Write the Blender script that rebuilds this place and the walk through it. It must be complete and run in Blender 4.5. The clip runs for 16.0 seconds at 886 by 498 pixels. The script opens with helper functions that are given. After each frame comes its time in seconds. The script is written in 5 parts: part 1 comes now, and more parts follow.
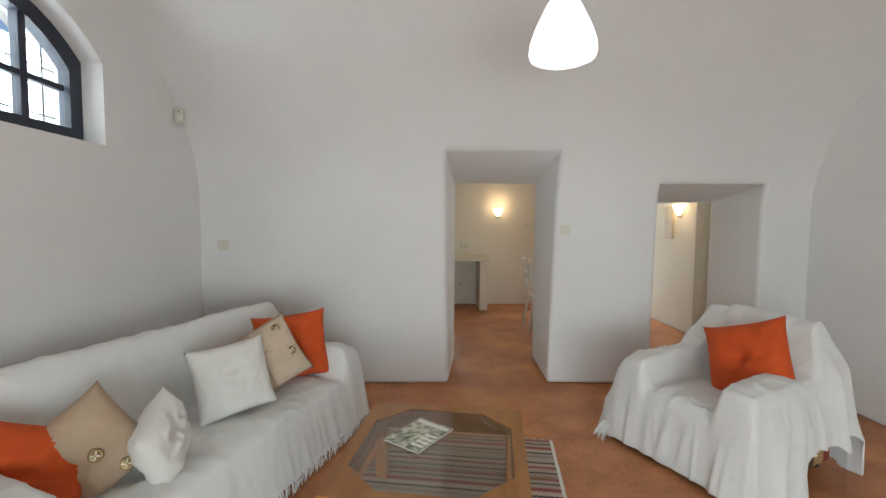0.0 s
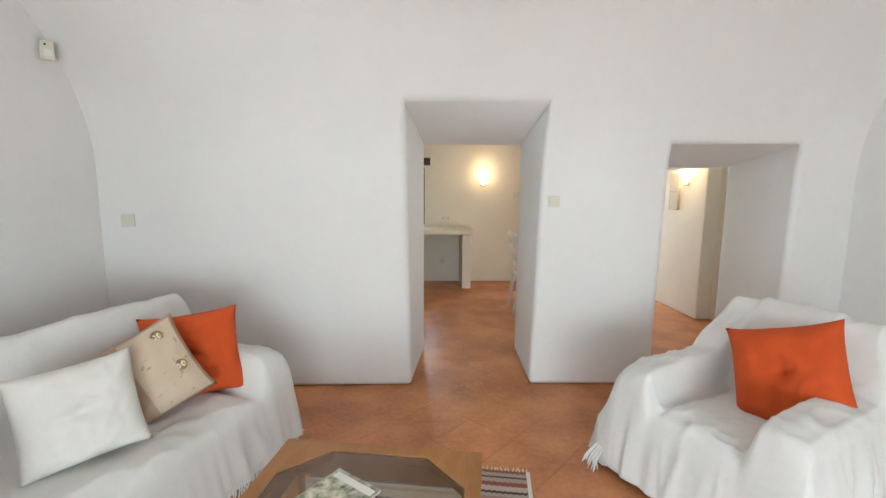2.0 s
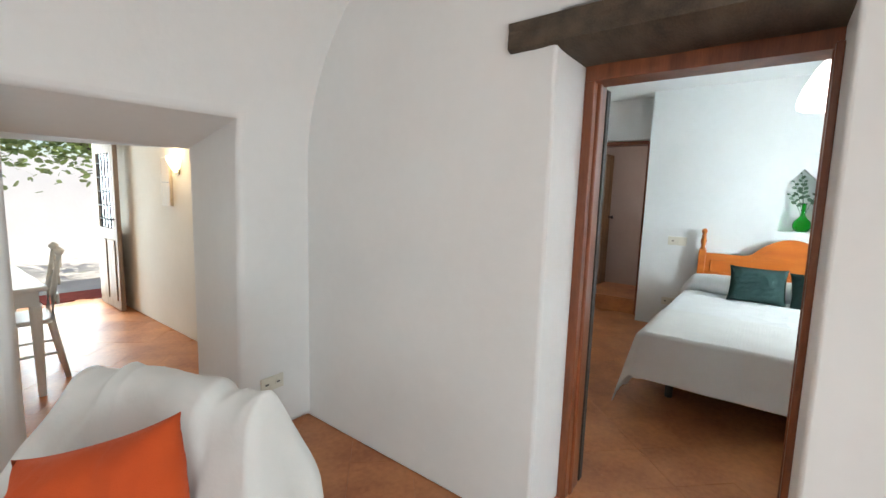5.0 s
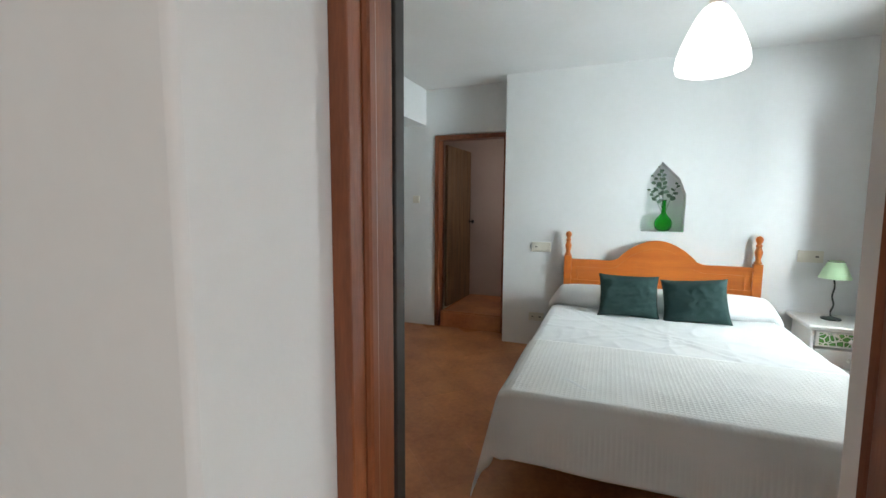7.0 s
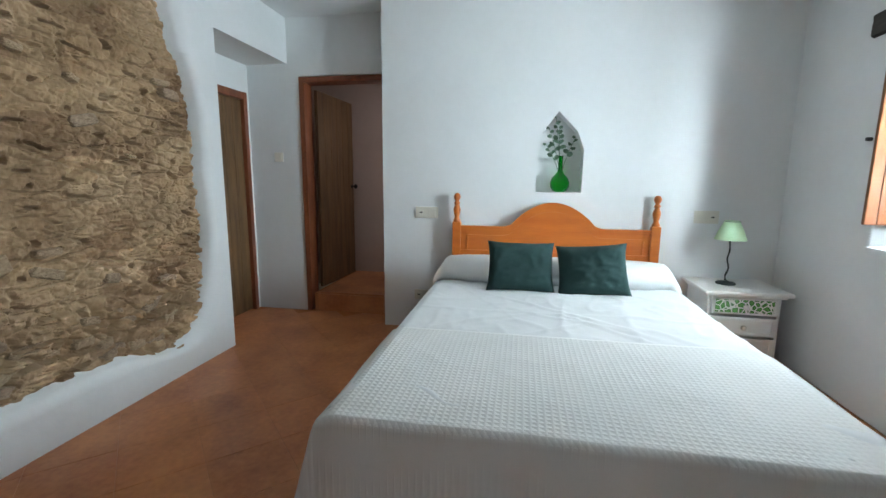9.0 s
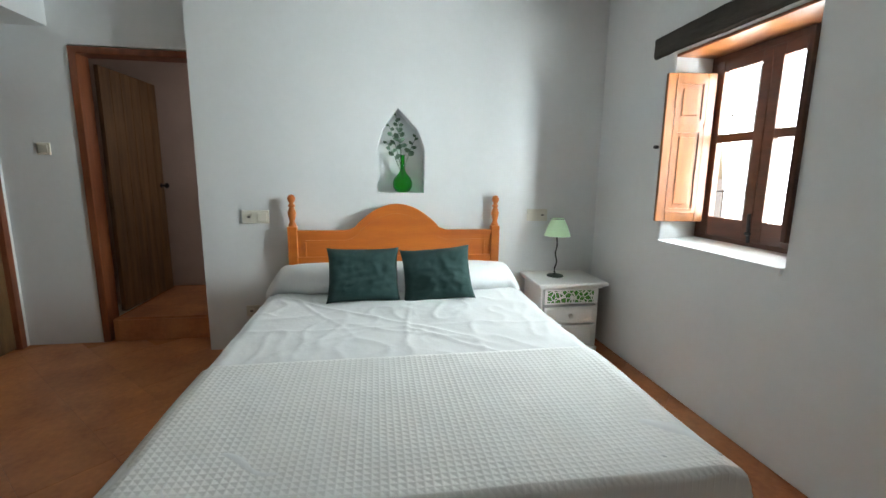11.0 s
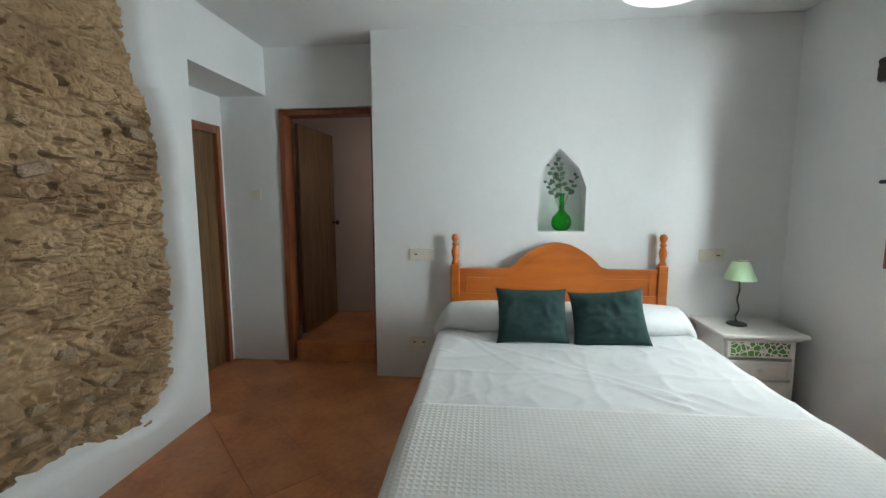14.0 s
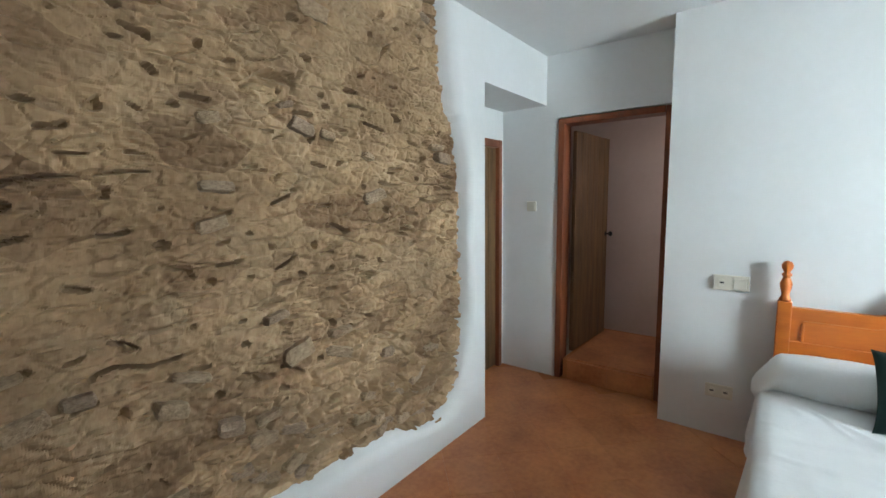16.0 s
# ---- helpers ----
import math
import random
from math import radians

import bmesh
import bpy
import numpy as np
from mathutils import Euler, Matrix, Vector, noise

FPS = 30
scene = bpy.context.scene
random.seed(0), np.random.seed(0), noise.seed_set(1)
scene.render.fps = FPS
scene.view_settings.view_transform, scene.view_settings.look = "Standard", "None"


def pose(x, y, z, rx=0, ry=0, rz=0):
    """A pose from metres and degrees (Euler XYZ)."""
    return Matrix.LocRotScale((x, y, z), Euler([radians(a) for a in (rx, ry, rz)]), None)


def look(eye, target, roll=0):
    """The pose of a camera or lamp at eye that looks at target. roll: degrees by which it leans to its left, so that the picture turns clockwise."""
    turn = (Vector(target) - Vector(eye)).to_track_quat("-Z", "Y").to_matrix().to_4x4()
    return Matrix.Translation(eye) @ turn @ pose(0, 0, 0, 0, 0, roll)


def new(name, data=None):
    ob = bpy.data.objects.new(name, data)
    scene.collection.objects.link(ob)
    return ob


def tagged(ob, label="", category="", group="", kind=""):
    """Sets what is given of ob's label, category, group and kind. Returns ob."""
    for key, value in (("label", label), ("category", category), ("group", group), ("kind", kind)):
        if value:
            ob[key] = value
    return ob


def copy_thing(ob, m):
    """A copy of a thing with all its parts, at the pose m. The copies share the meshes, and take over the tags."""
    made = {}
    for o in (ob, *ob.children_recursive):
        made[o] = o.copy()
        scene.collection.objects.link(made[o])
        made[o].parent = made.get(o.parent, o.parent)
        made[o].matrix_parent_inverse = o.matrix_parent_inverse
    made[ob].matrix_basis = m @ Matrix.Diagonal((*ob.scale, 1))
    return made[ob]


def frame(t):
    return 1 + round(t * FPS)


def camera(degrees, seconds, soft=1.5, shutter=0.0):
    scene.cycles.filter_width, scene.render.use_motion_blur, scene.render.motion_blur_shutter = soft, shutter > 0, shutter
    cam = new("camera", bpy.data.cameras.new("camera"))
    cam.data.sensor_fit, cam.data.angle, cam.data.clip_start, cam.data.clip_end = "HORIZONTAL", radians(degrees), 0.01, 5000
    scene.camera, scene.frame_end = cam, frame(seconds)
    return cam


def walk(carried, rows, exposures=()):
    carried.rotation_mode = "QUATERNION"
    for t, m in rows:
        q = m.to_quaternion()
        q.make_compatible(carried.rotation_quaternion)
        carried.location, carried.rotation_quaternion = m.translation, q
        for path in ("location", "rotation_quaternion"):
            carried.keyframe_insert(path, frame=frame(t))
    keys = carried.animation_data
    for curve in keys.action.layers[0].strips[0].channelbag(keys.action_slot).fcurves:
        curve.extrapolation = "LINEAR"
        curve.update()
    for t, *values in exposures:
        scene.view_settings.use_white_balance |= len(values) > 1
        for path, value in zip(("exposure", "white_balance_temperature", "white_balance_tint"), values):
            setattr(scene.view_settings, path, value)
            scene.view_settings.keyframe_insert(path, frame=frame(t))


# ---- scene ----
cam = camera(91.8, 16.0)
PATH = [
    (0, (1.097, 1.019, 1.453), (1.149, 3.015, 1.334), 0.4),
    (0.5, (1.09, 1.201, 1.386), (1.134, 3.192, 1.201), 0.5),
    (1, (1.115, 1.376, 1.407), (1.157, 3.361, 1.171), 0.4),
    (1.5, (1.24, 1.577, 1.459), (1.282, 3.56, 1.201), 0.4),
    (2, (1.368, 1.726, 1.461), (1.443, 3.708, 1.199), 0.4),
    (2.5, (1.455, 1.862, 1.425), (1.705, 3.829, 1.168), 0.7),
    (3, (1.639, 1.965, 1.423), (2.223, 3.861, 1.17), 1.0),
    (3.5, (1.89, 2.065, 1.46), (2.822, 3.817, 1.208), 1.4),
    (4, (2.153, 2.234, 1.434), (3.324, 3.839, 1.205), 1.6),
    (4.5, (2.457, 2.354, 1.42), (3.863, 3.756, 1.183), 1.6),
    (5, (2.813, 2.428, 1.448), (4.389, 3.633, 1.199), 1.8),
    (5.2, (2.927, 2.466, 1.435), (4.534, 3.631, 1.192), 1.8),
    (7.3, (4.182, 2.64, 1.425), (6.052, 3.311, 1.194), 0.2),
    (7.5, (4.278, 2.599, 1.421), (6.156, 3.241, 1.171), 0.2),
    (8, (4.52, 2.552, 1.363), (6.428, 3.097, 1.115), 0.4),
    (8.5, (4.679, 2.563, 1.302), (6.606, 3.037, 1.05), 0.3),
    (9, (4.801, 2.499, 1.277), (6.745, 2.849, 0.961), 0.5),
    (9.5, (4.881, 2.476, 1.264), (6.849, 2.616, 0.938), 0.9),
    (10, (4.92, 2.449, 1.251), (6.892, 2.375, 0.926), 1.1),
    (10.2, (4.948, 2.4, 1.262), (6.915, 2.271, 0.924), 1.0),
    (12.3, (5.078, 2.473, 1.447), (7.009, 2.038, 1.165), 0.5),
    (12.5, (5.083, 2.509, 1.461), (7.022, 2.105, 1.187), 0.4),
    (13, (5.071, 2.61, 1.456), (7.039, 2.355, 1.206), 0.1),
    (13.5, (5.039, 2.705, 1.431), (7.026, 2.681, 1.203), -0.1),
    (14, (5.018, 2.783, 1.428), (6.995, 2.978, 1.203), -0.2),
    (14.5, (5.048, 2.84, 1.441), (6.986, 3.284, 1.222), -0.4),
    (15, (5.091, 2.957, 1.454), (6.955, 3.647, 1.232), -0.5),
    (15.5, (5.102, 3.04, 1.455), (6.855, 3.977, 1.239), -0.6),
    (16, (5.161, 3.083, 1.546), (6.732, 4.299, 1.318), -0.7),
]
walk(cam, [(t, look(eye, target, roll)) for t, eye, target, roll in PATH],
     exposures=[(0.0, -0.08, 6500, 10), (1.5, 0.42, 6400, 10), (3.5, 0.58, 6400, 10), (5.0, 0.32, 6450, 10), (7.3, -0.1, 6550, 10), (8.3, -0.16, 6250, 10), (9.0, -0.18, 6150, 10), (10.2, -0.30, 6400, 10), (12.5, -0.52, 6850, 10), (14.5, -0.56, 6550, 10), (15.1, -0.46, 6450, 10), (15.5, -0.16, 6400, 10), (16.0, 0.12, 6300, 10)])

# ---- world, sun, large lights ----
SUN_DIR = Vector((-0.30, 0.35, -0.88))
world = bpy.data.worlds.new("sky_world")
scene.world = world
world.use_nodes = True
wn = world.node_tree.nodes
sky = wn.new("ShaderNodeTexSky")
sky.sky_type, sky.sun_disc = "NISHITA", False
sky.sun_elevation, sky.sun_rotation = radians(62), radians(139)
world.node_tree.links.new(sky.outputs[0], wn["Background"].inputs[0])
wn["Background"].inputs[1].default_value = 0.15
sun = new("sun", bpy.data.lights.new("sun", "SUN"))
sun.data.energy, sun.data.angle, sun.data.color = 4.0, radians(0.5), (1.0, 0.95, 0.88)
sun.matrix_world = look((20, 5, 40), Vector((20, 5, 40)) + SUN_DIR)


def area(name, eye, target, w, h, watts, color):
    ob = new(name, bpy.data.lights.new(name, "AREA"))
    ob.data.shape, ob.data.size, ob.data.size_y = "RECTANGLE", w, h
    ob.data.energy, ob.data.color = watts, color
    ob.matrix_world = look(eye, target)
    return ob


DAY = (0.80, 0.95, 1.0)
area("window_daylight", (-1.32, 3.4, 2.25), (0, 3.4, 2.05), 1.1, 0.75, 22, DAY)
area("bedroom_daylight", (6.2, -0.4, 1.58), (6.2, 1.0, 1.5), 1.7, 1.45, 520, (0.82, 0.96, 1.0))
# extra lamp added outside the window to brighten the headboard wall
area("bedroom_side_fill", (5.52, -0.4, 1.58), (5.52, 1.0, 1.5), 0.8, 1.45, 400, (0.82, 0.96, 1.0))
area("window_sky", (7.075, 0.22, 1.52), (7.075, 1.0, 1.40), 0.90, 1.2, 128, (0.86, 0.97, 1.0))
# fill lamp added in the unseen south wall to light the living room
area("south_fill", (1.7, -0.95, 1.2), (1.7, 1, 1.1), 2.6, 2.0, 135, DAY)
area("kitchen_daylight", (1.0, 9.15, 1.4), (1.0, 8, 1.3), 0.8, 0.8, 26, DAY)
area("doorway_daylight", (3.96, 9.12, 1.05), (3.96, 8, 0.9), 0.95, 1.9, 44, DAY)
# fill lamp added inside the bathroom, which has no window here
area("bathroom_fill", (9.2, 3.27, 1.7), (9.2, 4.5, 1.2), 0.5, 0.6, 5.0, (1.0, 0.93, 0.9))


def bulb(name, at, watts, color, r=0.04):
    ob = new(name, bpy.data.lights.new(name, "POINT"))
    ob.data.energy, ob.data.color, ob.data.shadow_soft_size = watts, color, r
    ob.location = at


WARM = (1.0, 0.72, 0.40)
bulb("sconce_bulb", (2.28, 8.50, 1.80), 3.2, WARM)
bulb("hall_bulb", (4.36, 6.87, 1.78), 6, WARM)


# ---- materials ----
def mat(name, color, color2=None, rough=0.7, scale=6.0, fine=60.0, bump=0.15, depth=0.004, spread=0.08, metal=0.0, stretch=(1, 1, 1), spec=0.5):
    """A surface with broad and fine variation between two colours, and fine relief."""
    m = bpy.data.materials.new(name)
    m.use_nodes = True
    nt, p = m.node_tree, m.node_tree.nodes["Principled BSDF"]
    co = nt.nodes.new("ShaderNodeTexCoord")
    mp = nt.nodes.new("ShaderNodeMapping")
    mp.inputs["Scale"].default_value = stretch
    nt.links.new(co.outputs["Object"], mp.inputs[0])
    big, small = nt.nodes.new("ShaderNodeTexNoise"), nt.nodes.new("ShaderNodeTexNoise")
    big.inputs["Scale"].default_value, small.inputs["Scale"].default_value = scale, fine
    big.inputs["Detail"].default_value, small.inputs["Detail"].default_value = 5, 4
    for n in (big, small):
        nt.links.new(mp.outputs[0], n.inputs["Vector"])
    mix = nt.nodes.new("ShaderNodeMath")
    mix.operation = "MULTIPLY_ADD"
    nt.links.new(small.outputs[0], mix.inputs[0])
    mix.inputs[1].default_value = 0.35
    nt.links.new(big.outputs[0], mix.inputs[2])
    ramp = nt.nodes.new("ShaderNodeValToRGB")
    c2 = color2 or tuple(c * (1 - spread) for c in color)
    ramp.color_ramp.elements[0].position, ramp.color_ramp.elements[0].color = 0.45, (*c2, 1)
    ramp.color_ramp.elements[1].position, ramp.color_ramp.elements[1].color = 0.85, (*color, 1)
    nt.links.new(mix.outputs[0], ramp.inputs[0])
    nt.links.new(ramp.outputs[0], p.inputs["Base Color"])
    p.inputs["Roughness"].default_value, p.inputs["Metallic"].default_value = rough, metal
    p.inputs["Specular IOR Level"].default_value = spec
    bp = nt.nodes.new("ShaderNodeBump")
    bp.inputs["Strength"].default_value, bp.inputs["Distance"].default_value = bump, depth
    nt.links.new(mix.outputs[0], bp.inputs["Height"])
    nt.links.new(bp.outputs[0], p.inputs["Normal"])
    return m


def glow(name, color, strength):
    m = mat(name, (0.9, 0.9, 0.88), rough=0.3)
    p = m.node_tree.nodes["Principled BSDF"]
    p.inputs["Emission Color"].default_value = (*color, 1)
    p.inputs["Emission Strength"].default_value = strength
    return m


def glass(name, color, rough=0.02, ior=1.45):
    m = bpy.data.materials.new(name)
    m.use_nodes = True
    p = m.node_tree.nodes["Principled BSDF"]
    p.inputs["Base Color"].default_value = (*color, 1)
    p.inputs["Transmission Weight"].default_value = 1.0
    p.inputs["Roughness"].default_value, p.inputs["IOR"].default_value = rough, ior
    return m


PLASTER = mat("white_plaster", (0.80, 0.79, 0.775), (0.76, 0.75, 0.735), 0.85, 1.6, 18, 0.35, 0.012)
BEDPLASTER = mat("cool_white_plaster", (0.75, 0.765, 0.765), (0.71, 0.725, 0.72), 0.85, 1.8, 20, 0.3, 0.01)
CREAM = mat("cream_plaster", (0.78, 0.735, 0.655), (0.74, 0.69, 0.60), 0.85, 1.6, 18, 0.3, 0.01)
PINK = mat("pinkish_bathroom_plaster", (0.62, 0.50, 0.44), (0.57, 0.45, 0.39), 0.6, 2, 20, 0.2)
GROUT = mat("floor_grout", (0.48, 0.20, 0.082), rough=0.9)
OAKDARK = mat("dark_old_beam_wood", (0.105, 0.075, 0.05), (0.04, 0.028, 0.02), 0.8, 3, 40, 0.8, 0.012, stretch=(4, 1, 4))
OAKDARKX = mat("dark_old_window_beam", (0.06, 0.048, 0.038), (0.025, 0.02, 0.017), 0.8, 3, 40, 0.8, 0.012, stretch=(1, 4, 4))
FRAME = mat("red_brown_varnished_wood", (0.25, 0.075, 0.028), (0.13, 0.035, 0.014), 0.35, 3, 30, 0.25, 0.003, stretch=(6, 6, 0.8))
WINWOOD = mat("dark_brown_window_wood", (0.13, 0.045, 0.022), (0.07, 0.025, 0.013), 0.4, 3, 30, 0.25, 0.003, stretch=(1, 6, 6))
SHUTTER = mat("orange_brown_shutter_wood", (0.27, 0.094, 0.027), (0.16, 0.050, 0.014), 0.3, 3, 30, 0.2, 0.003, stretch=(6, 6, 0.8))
PINE = mat("honey_pine", (0.54, 0.150, 0.020), (0.43, 0.105, 0.013), 0.35, 2.5, 24, 0.12, 0.002, stretch=(6, 0.7, 6))
TABLEWOOD = mat("honey_table_wood", (0.42, 0.19, 0.055), (0.30, 0.12, 0.03), 0.35, 2.5, 24, 0.15, 0.002, stretch=(5, 0.8, 5))
PLANK = mat("olive_brown_door_planks", (0.19, 0.098, 0.036), (0.085, 0.044, 0.017), 0.6, 3, 30, 0.3, 0.003, stretch=(6, 6, 0.6))
THROW = mat("white_cotton_throw", (0.74, 0.735, 0.71), (0.70, 0.695, 0.67), 0.95, 5, 24, 0.35, 0.014)
SHEET = mat("white_bed_cotton", (0.78, 0.80, 0.80), (0.74, 0.76, 0.765), 0.9, 6, 22, 0.35, 0.014)
ORANGE = mat("burnt_orange_cotton", (0.62, 0.085, 0.012), (0.54, 0.068, 0.010), 0.9, 9, 420, 0.5, 0.012)
BEIGE = mat("beige_linen", (0.47, 0.345, 0.235), (0.42, 0.30, 0.20), 0.9, 9, 420, 0.5, 0.012)
BEIGELIGHT = mat("pale_cream_linen", (0.62, 0.50, 0.37), (0.57, 0.45, 0.33), 0.9, 9, 420, 0.5, 0.012)
IVORY = mat("ivory_cotton", (0.76, 0.74, 0.69), (0.71, 0.69, 0.64), 0.9, 12, 300, 0.6, 0.014)
GREEN = mat("dark_green_cotton", (0.008, 0.037, 0.034), (0.007, 0.032, 0.030), 0.9, 9, 420, 0.5, 0.012)
WHITEPAINT = mat("white_painted_wood", (0.80, 0.79, 0.76), (0.74, 0.73, 0.69), 0.45, 5, 60, 0.15, 0.002)
PLASTIC = mat("ivory_plastic", (0.69, 0.66, 0.57), (0.66, 0.63, 0.54), 0.35, 4, 40, 0.05)
DARKPLASTIC = mat("dark_plastic", (0.03, 0.03, 0.03), rough=0.4)
IRON = mat("dark_iron", (0.025, 0.025, 0.027), (0.015, 0.015, 0.016), 0.45, 6, 60, 0.2, 0.001, metal=0.6)
GREENIRON = mat("green_black_metal", (0.02, 0.035, 0.025), (0.012, 0.02, 0.016), 0.5, 6, 60, 0.1, 0.001)
NAVY = mat("blue_black_window_paint", (0.022, 0.028, 0.05), (0.015, 0.019, 0.035), 0.4, 6, 50, 0.15)
TERRACE = mat("pale_terrace_ground", (0.72, 0.68, 0.60), (0.60, 0.55, 0.48), 0.9, 2, 20, 0.3)
STONE = mat("rubble_stone", (0.43, 0.315, 0.20), (0.26, 0.18, 0.11), 0.9, 4, 40, 0.8, 0.012)
STONEDARK = mat("grey_brown_rubble_stone", (0.38, 0.28, 0.19), (0.23, 0.16, 0.105), 0.9, 4, 40, 0.8, 0.012)
LEAF = mat("vine_leaf", (0.26, 0.33, 0.11), (0.12, 0.18, 0.05), 0.5, 6, 40, 0.1)
LEAF.node_tree.nodes["Principled BSDF"].inputs["Transmission Weight"].default_value = 0.35
LEAF.node_tree.nodes["Principled BSDF"].inputs["IOR"].default_value = 1.05
SPRIG = mat("eucalyptus_leaf", (0.10, 0.17, 0.11), (0.05, 0.10, 0.06), 0.6, 8, 40, 0.1)
LAMPSHADE = mat("pale_green_fabric_shade", (0.56, 0.78, 0.50), (0.52, 0.74, 0.46), 0.8, 8, 200, 0.2, 0.001)
BRASS = mat("antique_brass", (0.32, 0.22, 0.10), (0.2, 0.13, 0.06), 0.4, 8, 60, 0.1, 0.001, metal=0.8)
REDMAT = mat("red_door_mat", (0.42, 0.08, 0.05), (0.30, 0.05, 0.03), 0.95, 8, 200, 0.6, 0.004)
CANE = mat("woven_cane", (0.30, 0.20, 0.10), (0.2, 0.125, 0.06), 0.7, 8, 160, 0.6, 0.004)
PAPERWHITE = mat("magazine_paper", (0.78, 0.77, 0.72), (0.7, 0.69, 0.64), 0.35, 8, 60, 0.02)
SHADEGLOW = glow("lit_opal_glass", (1.0, 0.98, 0.95), 2.2)
SCONCEGLOW = glow("lit_scallop_glass", (1.0, 0.78, 0.42), 3.2)
PANE = glass("window_glass", (1, 1, 1))
TABLEGLASS = glass("smoked_table_glass", (0.80, 0.78, 0.70))
VASEGLASS = glass("green_vase_glass", (0.05, 0.80, 0.13), 0.05)


def tile_material():
    """Terracotta tiles: each tile its own tone, clouded, slightly glossy."""
    m = mat("terracotta_tile", (0.60, 0.25, 0.098), (0.33, 0.105, 0.038), 0.42, 2.4, 30, 0.15, 0.003)
    nt = m.node_tree
    p = nt.nodes["Principled BSDF"]
    info = nt.nodes.new("ShaderNodeObjectInfo")
    hsv = nt.nodes.new("ShaderNodeHueSaturation")
    rng = nt.nodes.new("ShaderNodeMapRange")
    rng.inputs["To Min"].default_value, rng.inputs["To Max"].default_value = 0.95, 1.06
    nt.links.new(info.outputs["Random"], rng.inputs["Value"])
    nt.links.new(rng.outputs[0], hsv.inputs["Value"])
    ramp = [n for n in nt.nodes if n.bl_idname == "ShaderNodeValToRGB"][0]
    nt.links.new(ramp.outputs[0], hsv.inputs["Color"])
    nt.links.new(hsv.outputs[0], p.inputs["Base Color"])
    geo = nt.nodes.new("ShaderNodeNewGeometry")
    mp = [n for n in nt.nodes if n.bl_idname == "ShaderNodeMapping"][0]
    nt.links.new(geo.outputs["Position"], mp.inputs[0])
    return m


TILE = tile_material()


def earth_material():
    """Ochre earth mortar: broad stains, half-bedded stones of their own tone, fine grit."""
    m = mat("earth_mortar", (0.43, 0.302, 0.18), (0.24, 0.153, 0.083), 0.95, 2.2, 34, 0.7, 0.010)
    nt = m.node_tree
    p = nt.nodes["Principled BSDF"]
    ramp = [n for n in nt.nodes if n.bl_idname == "ShaderNodeValToRGB"][0]
    co = [n for n in nt.nodes if n.bl_idname == "ShaderNodeTexCoord"][0]
    mp = nt.nodes.new("ShaderNodeMapping")
    mp.inputs["Scale"].default_value = (5.0, 0.2, 10.0)
    nt.links.new(co.outputs["Object"], mp.inputs[0])
    warp = nt.nodes.new("ShaderNodeTexNoise")
    warp.inputs["Scale"].default_value = 0.8
    nt.links.new(mp.outputs[0], warp.inputs["Vector"])
    add = nt.nodes.new("ShaderNodeVectorMath")
    add.operation = "ADD"
    nt.links.new(mp.outputs[0], add.inputs[0])
    nt.links.new(warp.outputs["Color"], add.inputs[1])
    vor = nt.nodes.new("ShaderNodeTexVoronoi")
    vor.inputs["Scale"].default_value = 0.7
    nt.links.new(add.outputs[0], vor.inputs["Vector"])
    sep = nt.nodes.new("ShaderNodeSeparateXYZ")
    nt.links.new(vor.outputs["Color"], sep.inputs[0])
    tone = nt.nodes.new("ShaderNodeValToRGB")
    for e, (at, c) in zip(tone.color_ramp.elements, ((0.0, (0.60, 0.52, 0.46)), (1.0, (1.08, 1.04, 0.98)))):
        e.position, e.color = at, (*c, 1)
    tone.color_ramp.elements.new(0.16).color = (0.82, 0.76, 0.72, 1)
    tone.color_ramp.elements.new(0.30).color = (1.0, 1.0, 1.0, 1)
    nt.links.new(sep.outputs[0], tone.inputs[0])
    mix = nt.nodes.new("ShaderNodeMixRGB")
    mix.blend_type, mix.inputs[0].default_value = "MULTIPLY", 0.8
    nt.links.new(ramp.outputs[0], mix.inputs[1])
    nt.links.new(tone.outputs[0], mix.inputs[2])
    nt.links.new(mix.outputs[0], p.inputs["Base Color"])
    return m


EARTH = earth_material()


